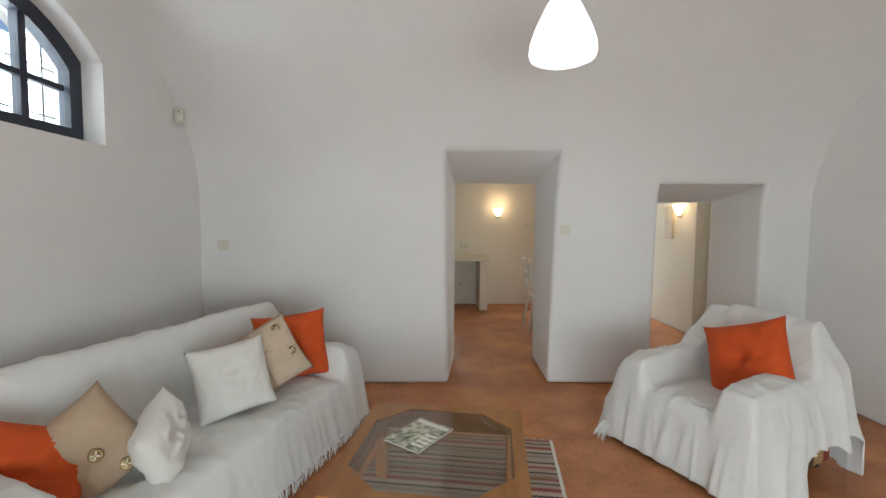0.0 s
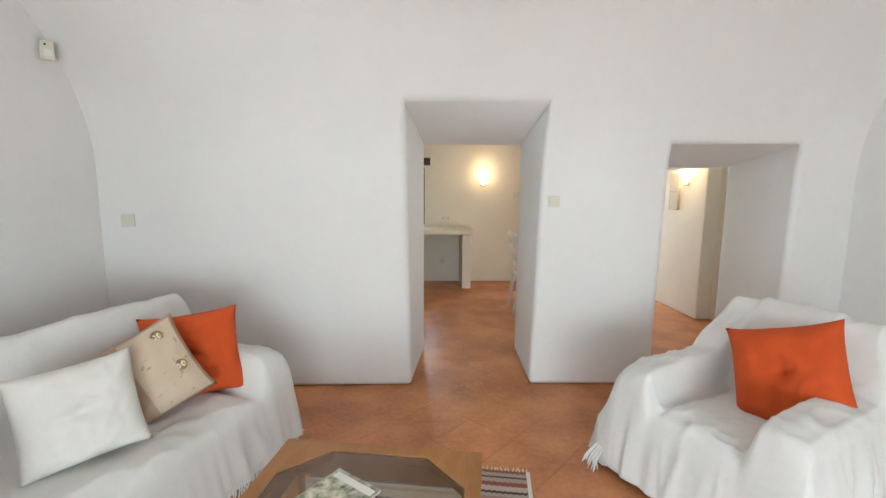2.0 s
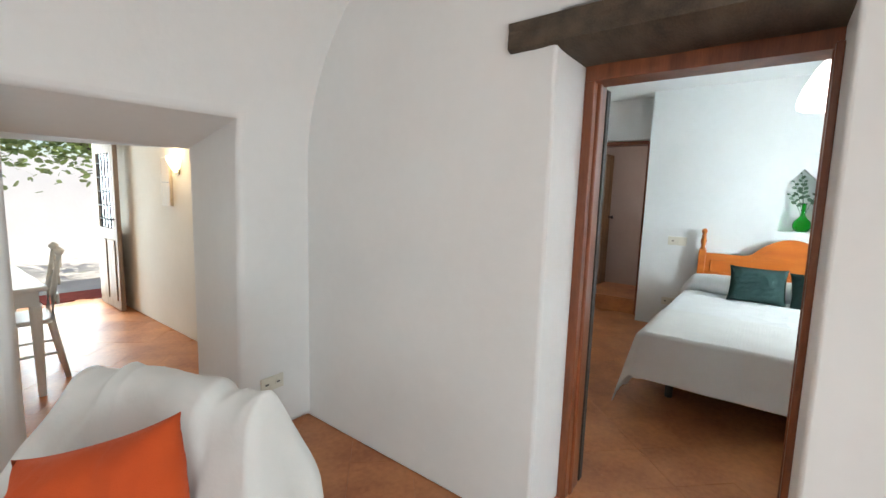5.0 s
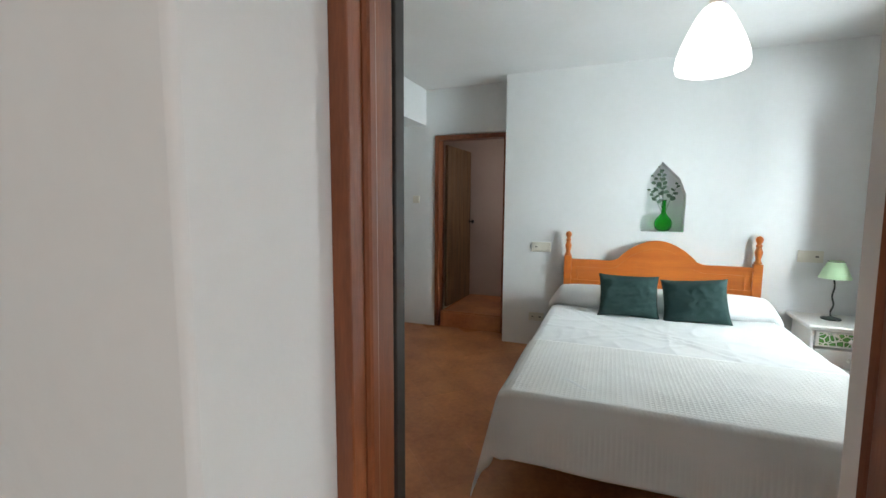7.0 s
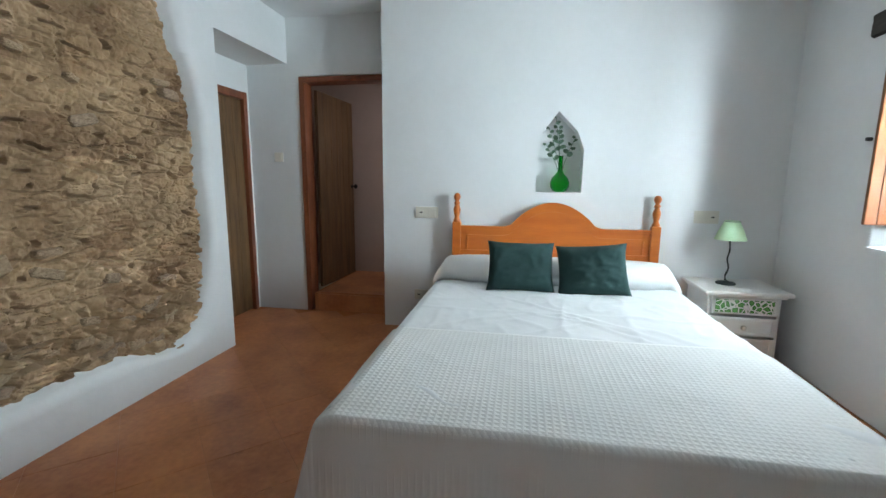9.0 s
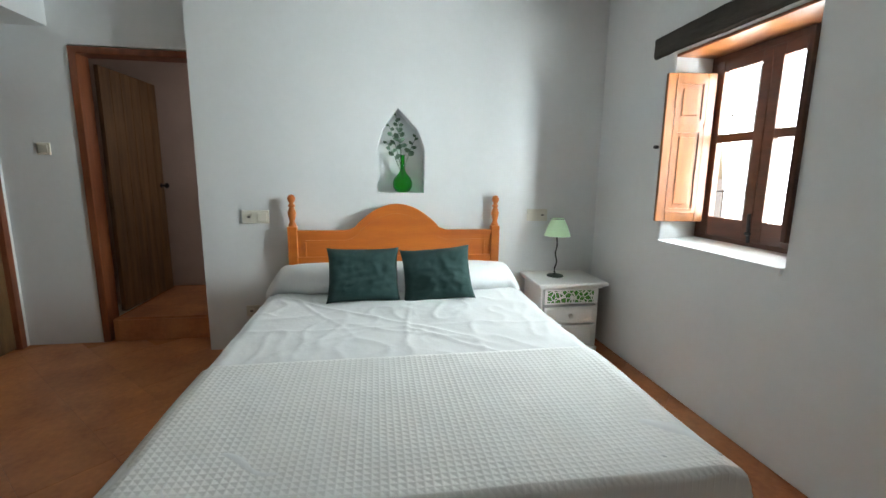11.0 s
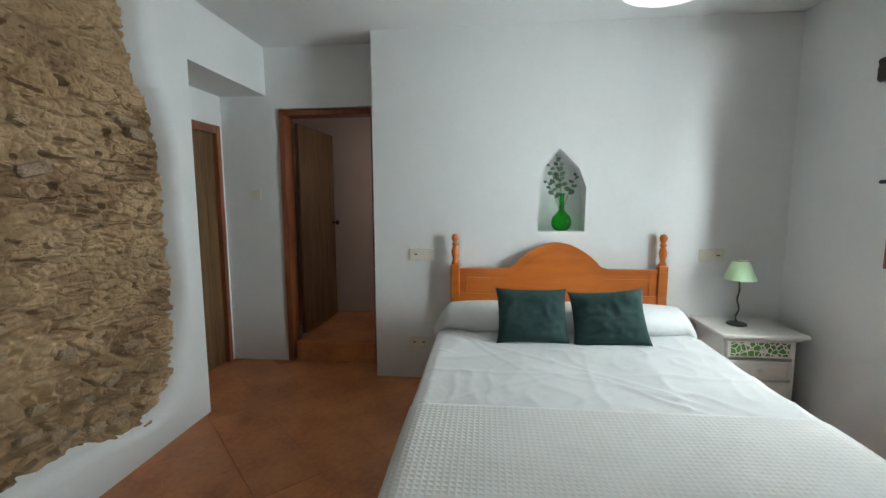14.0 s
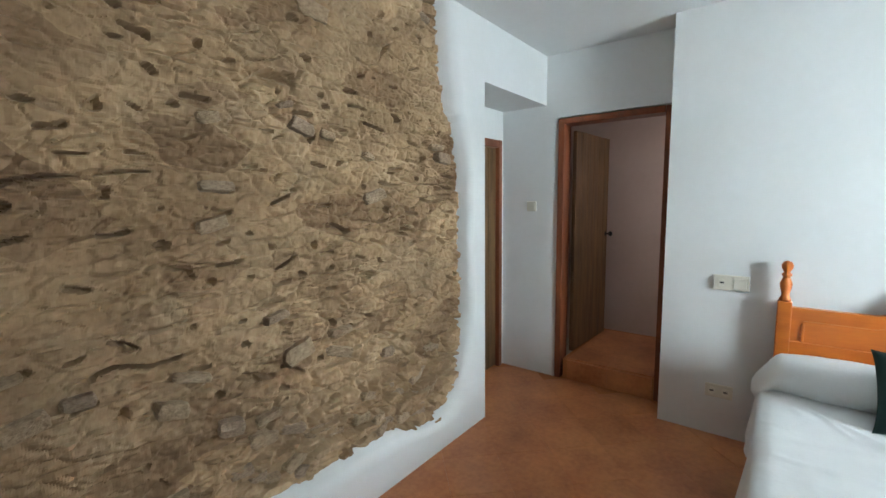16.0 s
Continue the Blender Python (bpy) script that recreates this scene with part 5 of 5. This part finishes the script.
for i, (z0, z1) in enumerate(((0.395, 0.51), (0.245, 0.375), (0.065, 0.23))):
    dr = part("drawer", boxed(NX0 - 0.012, NX0 + 0.3, NY0 + 0.024, NY1 - 0.024, z0, z1, bevel=0.004), WHITEPAINT, ns, "white drawer")
    if i == 0:
        part("leaf_panel", boxed(NX0 - 0.015, NX0 - 0.008, NY0 + 0.045, NY1 - 0.045, z0 + 0.014, z1 - 0.012, bevel=0), LEAFTILE, dr, "glazed green leaf pattern panel")
    else:
        o4 = [(NY0 + 0.04, z0 + 0.015), (NY1 - 0.04, z0 + 0.015), (NY1 - 0.04, z1 - 0.015), (NY0 + 0.04, z1 - 0.015)]
        i4 = [(NY0 + 0.05, z0 + 0.025), (NY1 - 0.05, z0 + 0.025), (NY1 - 0.05, z1 - 0.025), (NY0 + 0.05, z1 - 0.025)]
        part("moulding", ring_prism(o4, i4, "x", NX0 - 0.017, NX0 - 0.010), WHITEPAINT, dr)
    kb = lathe([(0.008, 0), (0.008, 0.01), (0.017, 0.018), (0.017, 0.026), (0.005, 0.032)], 18)
    bmesh.ops.rotate(kb, verts=kb.verts, matrix=Euler((0, radians(-90), 0)).to_matrix(), cent=(0, 0, 0))
    part("knob", kb, PAPERWHITE, dr, "white ceramic knob", True).location = (NX0 - 0.012, (NY0 + NY1) / 2, (z0 + z1) / 2)

tl = thing("table_lamp", pose(8.12, 1.035, 0.562), "small table lamp with a pale green shade and wavy dark stem", "lamp")
part("base", lathe([(0.062, 0), (0.064, 0.006), (0.058, 0.012), (0.02, 0.018), (0.008, 0.026)], 28), GREENIRON, tl, "round dark metal base", True)
part("stem", tube([(0.006 * math.sin(k * 1.1), 0.006 * math.sin(k * 0.9), 0.018 + k * 0.02) for k in range(18)], 0.006, 10), GREENIRON, tl, "wavy dark metal stem", True)
shade = part("shade", lathe([(0.098, 0.318), (0.098, 0.323), (0.076, 0.385), (0.046, 0.452), (0.044, 0.452), (0.074, 0.385), (0.095, 0.321)], 36, False), LAMPSHADE, tl, "pale green fabric shade", True)
part("shade_ring", tube([(0.05 * math.cos(k * math.pi / 12), 0.05 * math.sin(k * math.pi / 12), 0.448) for k in range(25)], 0.002, 6), GREENIRON, tl)

# ---- vase in the niche ----
vase = thing("vase", pose(8.405, 2.20, 1.192), "round green glass bottle vase standing in the niche", "vase")
part("bottle", lathe([(0.03, 0.0), (0.055, 0.008), (0.073, 0.04), (0.076, 0.075), (0.064, 0.11), (0.036, 0.14), (0.020, 0.165), (0.017, 0.22), (0.018, 0.275), (0.024, 0.285), (0.018, 0.285), (0.014, 0.27), (0.013, 0.18), (0.030, 0.14), (0.058, 0.105), (0.068, 0.07), (0.062, 0.035), (0.03, 0.012)], 36, False), VASEGLASS, vase, "green bottle glass", True)
sprig = thing("eucalyptus_sprig", pose(8.405, 2.20, 1.192), "dried green eucalyptus sprigs standing in the vase", "plant")
random.seed(5)
stems = [((0, 0.10), 0.30, 0.50), ((-0.04, 0.03), 0.28, 0.53), ((-0.02, -0.10), 0.27, 0.42), ((-0.05, 0.12), 0.25, 0.37), ((0.0, 0.05), 0.3, 0.58)]
for (dx, dy), z0, z1 in stems:
    pts = [(dx * (k / 6) ** 1.6, dy * (k / 6) ** 1.4, 0.10 + (z1 - 0.10) * k / 6) for k in range(7)]
    part("stem", tube(pts, 0.0022, 5), SPRIG, sprig)
    bm = bmesh.new()
    for k in range(6):
        t = 0.58 + 0.42 * k / 5
        q = spline(pts, t)
        side = 1 if k % 2 else -1
        r = 0.018 * (1.15 - 0.5 * k / 5)
        d = Vector((random.uniform(-0.6, 0.4), side, random.uniform(0.1, 0.8))).normalized()
        nrm = d.cross(Vector((random.uniform(-1, 1), random.uniform(-0.3, 0.3), 1))).normalized()
        w = d.cross(nrm)
        c = Vector(q) + d * (r * 1.2)
        bm.faces.new([bm.verts.new(c + d * r * 1.25 * math.cos(a) + w * r * math.sin(a) + nrm * 0.003 * math.cos(2 * a)) for a in [i * math.pi / 5 for i in range(10)]])
    thicken(part("leaves", bm, SPRIG, sprig), 0.0008)

# ---- kitchen ----
ct = thing("kitchen_counter", pose(0, 0, 0), "cream masonry kitchen counter on plastered legs", "kitchen counter")
part("worktop", boxed(-0.90, 2.06, 8.13, KY - 0.003, 0.825, 0.90, bevel=0.012), mat("cream_worktop", (0.72, 0.66, 0.52), (0.66, 0.59, 0.45), 0.4, 5, 40, 0.1), ct, "cream tiled worktop")
for x0, x1 in ((1.90, 2.035), (1.10, 1.25)):
    part("pier", boxed(x0, x1, 8.15, KY - 0.004, 0, 0.825, bevel=0.012), CREAM, ct)
cab = thing("base_cabinet", pose(0, 0, 0), "cream base cabinet with a panelled door under the counter", "cabinet")
part("body", boxed(0.30, 1.095, 8.26, KY - 0.01, 0.08, 0.82), CREAM, cab)
for x0 in (0.31, 0.705):
    dd = part("door", boxed(x0, x0 + 0.385, 8.235, 8.258, 0.10, 0.81), mat("cream_cabinet_paint", (0.66, 0.57, 0.38), rough=0.5), cab)
    part("moulding", ring_prism([(x0 + 0.05, 0.16), (x0 + 0.335, 0.16), (x0 + 0.335, 0.75), (x0 + 0.05, 0.75)], [(x0 + 0.07, 0.18), (x0 + 0.315, 0.18), (x0 + 0.315, 0.73), (x0 + 0.07, 0.73)], "y", 8.225, 8.236), CREAM, dd)
part("plinth", boxed(0.30, 1.095, 8.29, 8.6, 0.0, 0.08), WHITEPAINT, cab)
tin = thing("tea_caddy", pose(1.02, 8.42, 0.90), "small pale patterned tin standing on the counter", "tin")
part("body", lathe([(0.055, 0), (0.058, 0.004), (0.058, 0.065), (0.054, 0.07)], 24), mat("pale_tin", (0.62, 0.60, 0.50), (0.2, 0.22, 0.16), 0.4, 30, 60), tin, smooth=True)
part("lid", lathe([(0.06, 0.07), (0.06, 0.09), (0.03, 0.096)], 24), PLASTIC, tin, smooth=True)
lft = thing("leaflet", pose(0.98, 8.26, 0.901, 0, 0, 20), "white papers lying on the counter", "paper")
part("sheet", boxed(-0.15, 0.10, -0.07, 0.07, 0, 0.004, bevel=0.001), PAPERWHITE, lft)
kp = thing("kitchen_pendant", pose(1.03, 7.3, 1.93), "small pleated glass pendant lamp, lit, in the kitchen", "lamp")
part("shade", lathe([(0.10, 0), (0.075, 0.07), (0.03, 0.13), (0.028, 0.13), (0.072, 0.07), (0.096, 0.0)], 24, False), SCONCEGLOW, kp, "lit cream pleated shade", True)
part("cord", tube([(0, 0, 0.12), (0, 0, 0.62)], 0.004, 6), PLASTIC, kp)


def dining_chair(m, label):
    c = thing("dining_chair", m, label, "chair", "white dining chairs")
    part("seat", boxed(-0.20, 0.20, -0.19, 0.20, 0.43, 0.465, bevel=0.012), WHITEPAINT, c)
    for x in (-0.18, 0.18):
        part("back_post", tube([(x, -0.25, 0.0), (x, -0.185, 0.42), (x, -0.20, 0.65), (x, -0.25, 0.93)], [0.018, 0.022, 0.02, 0.017], 10), WHITEPAINT, c, smooth=True)
        part("finial", lathe([(0.017, 0.93), (0.03, 0.95), (0.03, 0.965), (0.01, 0.985)], 12), WHITEPAINT, c).location = (x, -0.25, 0)
        part("leg", tube([(x, 0.18, 0.0), (x, 0.17, 0.43)], [0.014, 0.022], 10), WHITEPAINT, c)
        part("stretcher", tube([(x, -0.23, 0.2), (x, 0.175, 0.2)], 0.010, 8), WHITEPAINT, c)
    for z in (0.60, 0.74, 0.87):
        part("back_slat", boxed(-0.17, 0.17, -0.235 - (z - 0.6) * 0.1, -0.215 - (z - 0.6) * 0.1, z - 0.035, z + 0.035, bevel=0.008), WHITEPAINT, c)
    part("stretcher", tube([(-0.18, 0.172, 0.25), (0.18, 0.172, 0.25)], 0.010, 8), WHITEPAINT, c)
    return c


ch1 = dining_chair(pose(3.34, 6.74, 0, 0, 0, 84), "white painted ladder-back chair at the dining table")
copy_thing(ch1, pose(2.66, 6.9, 0, 0, 0, -90))
dt = thing("dining_table", pose(3.10, 6.75, 0), "white painted dining table with a small drawer", "table")
part("tabletop", boxed(-0.34, 0.34, -0.55, 0.55, 0.735, 0.765, bevel=0.008), WHITEPAINT, dt)
part("apron", boxed(-0.30, 0.30, -0.50, 0.50, 0.63, 0.735), WHITEPAINT, dt)
part("drawer", boxed(0.298, 0.312, -0.2, 0.2, 0.645, 0.72), WHITEPAINT, dt, "white drawer front")
for x in (-0.28, 0.28):
    for y in (-0.48, 0.48):
        part("leg", tube([(x, y, 0), (x, y, 0.63)], [0.022, 0.034], 12), WHITEPAINT, dt)
dm = thing("door_mat", pose(4.45, 9.55, -0.018), "red woven door mat on the terrace outside the front door", "door mat")
part("weave", boxed(-0.55, 0.45, -0.28, 0.28, 0, 0.015, bevel=0.004), REDMAT, dm)

# ---- terrace: a white wall and a vine ----
bm = wall_grid("y", 14.0, 14.3, [-6, 12], [-0.02, 2.0], [])
setting("garden_wall", bm, PLASTER, "low white garden wall in bright sun", "wall")
vine = thing("vine_tree", pose(4.5, 11.1, -0.02), "leafy green vine over the sunny terrace", "tree")
part("trunk", tube([(1.3, 0.3, 0), (1.2, 0.2, 0.9), (0.9, 0.1, 1.7), (0.3, 0, 2.1), (-0.9, 0, 2.3)], [0.09, 0.075, 0.06, 0.045, 0.02], 10), OAKDARK, vine, "gnarled trunk", True)
random.seed(11)
bm = bmesh.new()
for k in range(3600):
    c = Vector((random.gauss(-0.5, 1.1), random.gauss(0, 0.5), 2.12 + random.gauss(0, 0.22)))
    if noise.noise(c * 1.6) < -0.08:
        continue
    d = Vector((random.uniform(-1, 1), random.uniform(-1, 1), random.uniform(-0.8, 0.3))).normalized()
    w = d.cross(Vector((random.uniform(-1, 1), random.uniform(-1, 1), 1))).normalized()
    r = random.uniform(0.03, 0.065)
    bm.faces.new([bm.verts.new(c + d * r * a + w * r * b) for a, b in ((-1, 0), (-0.5, 0.8), (0.3, 0.7), (1.1, 0), (0.3, -0.7), (-0.5, -0.8))])
part("crown", bm, LEAF, vine, "green and yellow-green vine leaves")
# shrubs beyond the kitchen window
hb = thing("shrub", pose(0.9, 11.5, -0.02), "green garden shrub seen through the kitchen window", "shrub")
part("trunk", tube([(0, 0, 0), (0.05, 0, 0.8), (0, 0, 1.5)], [0.05, 0.04, 0.02], 8), OAKDARK, hb)
bm = bmesh.new()
for k in range(900):
    c = Vector((random.gauss(0, 0.6), random.gauss(0, 0.4), 1.75 + random.gauss(0, 0.35)))
    d = Vector((random.uniform(-1, 1), random.uniform(-1, 1), random.uniform(-0.8, 0.5))).normalized()
    w = d.cross(Vector((random.uniform(-1, 1), random.uniform(-1, 1), 1))).normalized()
    r = random.uniform(0.035, 0.06)
    bm.faces.new([bm.verts.new(c + d * r * a + w * r * b) for a, b in ((-1, 0), (0, 0.7), (1, 0), (0, -0.7))])
part("crown", bm, LEAF, hb, "green leaves")


# ---- floors: terracotta tiles laid on the diagonal ----
setting("floor", prism([(-1.3, -0.94), (4.8, -0.94), (4.8, 0.15), (8.72, 0.15), (8.72, 5.3), (4.9, 5.3), (4.9, 9.14), (-1.3, 9.14)], "z", -0.3, -0.005), GROUT, "joints between the terracotta floor tiles", "floor")
SIDE, GAP = 0.333, 0.0010


def tile_mesh(kind):
    h = (SIDE - GAP) / 2
    rnd = random.Random(kind)
    bm = bmesh.new()
    low, mid, top = [], [], []
    for sx, sy in ((-1, -1), (1, -1), (1, 1), (-1, 1)):
        j = rnd.uniform(-0.0008, 0.0008)
        low.append(bm.verts.new((sx * h, sy * h, -0.012)))
        mid.append(bm.verts.new((sx * h, sy * h, -0.0008)))
        top.append(bm.verts.new((sx * (h - 0.0007), sy * (h - 0.0007), j * 0.3)))
    for a, b in ((low, mid), (mid, top)):
        for k in range(4):
            bm.faces.new((a[k], a[(k + 1) % 4], b[(k + 1) % 4], b[k]))
    bm.faces.new(top)
    return mesh_of("tile", bm, TILE)


TILES = [tile_mesh(k) for k in range(4)]
rooms = (("floor_living", -0.95, 4.60, -0.5, 5.2), ("floor_bedroom", 4.60, 8.62, 0.55, 5.15), ("floor_kitchen", 0.2, 4.7, 5.2, 9.1))
rnd = random.Random(3)
step = SIDE
for room, x0, x1, y0, y1 in rooms:
    base = tagged(new(room), "diagonal terracotta floor tiles, clouded orange-brown", "floor", kind="structure")
    count = 0
    for i in range(-40, 60):
        for j in range(-40, 60):
            cx, cy = (i - j) * step * math.sqrt(0.5), (i + j) * step * math.sqrt(0.5) + 0.1
            if x0 <= cx < x1 and y0 <= cy < y1 and count < 300:
                ob = new("tile", rnd.choice(TILES))
                ob.location = (cx, cy, rnd.uniform(-0.0006, 0.0006))
                ob.rotation_euler = (0, 0, radians(45 + 90 * rnd.randrange(4)))
                ob.parent = base
                count += 1
stp = bpy.data.objects["step_1"]
for k in range(3):
    for l in range(2):
        ob = new("tile", TILES[(k + l) % 4])
        ob.parent = stp
        ob.location = (8.615 + SIDE * (k + 0.5), 3.92 + SIDE * l, 0.188)
for l in range(2):
    ob = new("tile", TILES[l])
    ob.parent = stp
    ob.scale = (0.5, 1, 1)
    ob.rotation_euler = (0, radians(-90), 0)
    ob.location = (8.599, 3.92 + SIDE * l, 0.09)

# ---- loose stones that stand out of the rubble patch ----
def stone_mesh(kind):
    bm = bmesh.new()
    bmesh.ops.create_icosphere(bm, subdivisions=2, radius=1.0)
    for v in bm.verts:
        p = v.co.copy()
        p = Vector([math.copysign(abs(c) ** 0.36, c) for c in p])
        v.co = p * (0.86 + 0.26 * noise.noise(p * 1.3 + Vector((kind * 5, 0, 0))))
    return mesh_of("stone", bm, STONE if kind % 2 else STONEDARK)


STONES = [stone_mesh(k) for k in range(8)]
rnd = random.Random(8)
made = []
for k in range(1500):
    if len(made) >= 70:
        break
    low = k % 4 != 0
    x = rnd.uniform(5.0, 7.40)
    z = 0.24 + abs(rnd.gauss(0, 0.22)) if low else rnd.uniform(0.4, 2.6)
    w = rnd.uniform(0.035, 0.11) if low else rnd.uniform(0.03, 0.09)
    h = w * rnd.uniform(0.28, 0.6)
    if z - h < 0.26 and x < 6.9 or any(abs(x - a) < (w + c) * 0.8 and abs(z - b) < (h + d) * 0.8 for a, b, c, d in made):
        continue
    t = (z - 0.2) / 2.5
    if x + w > 7.24 + 0.18 * math.sin(min(1, max(0, t * 1.15)) * math.pi):
        continue
    made.append((x, z, w, h))
    ob = new("stone", rnd.choice(STONES))
    ob.parent = stone_wall
    ob.location = (x, BY1 + 0.094 + rnd.uniform(-0.004, 0.010), z)
    ob.rotation_euler = (rnd.uniform(-0.2, 0.2), rnd.uniform(-0.35, 0.35), rnd.uniform(-0.2, 0.2))
    ob.scale = (w, 0.04, h)
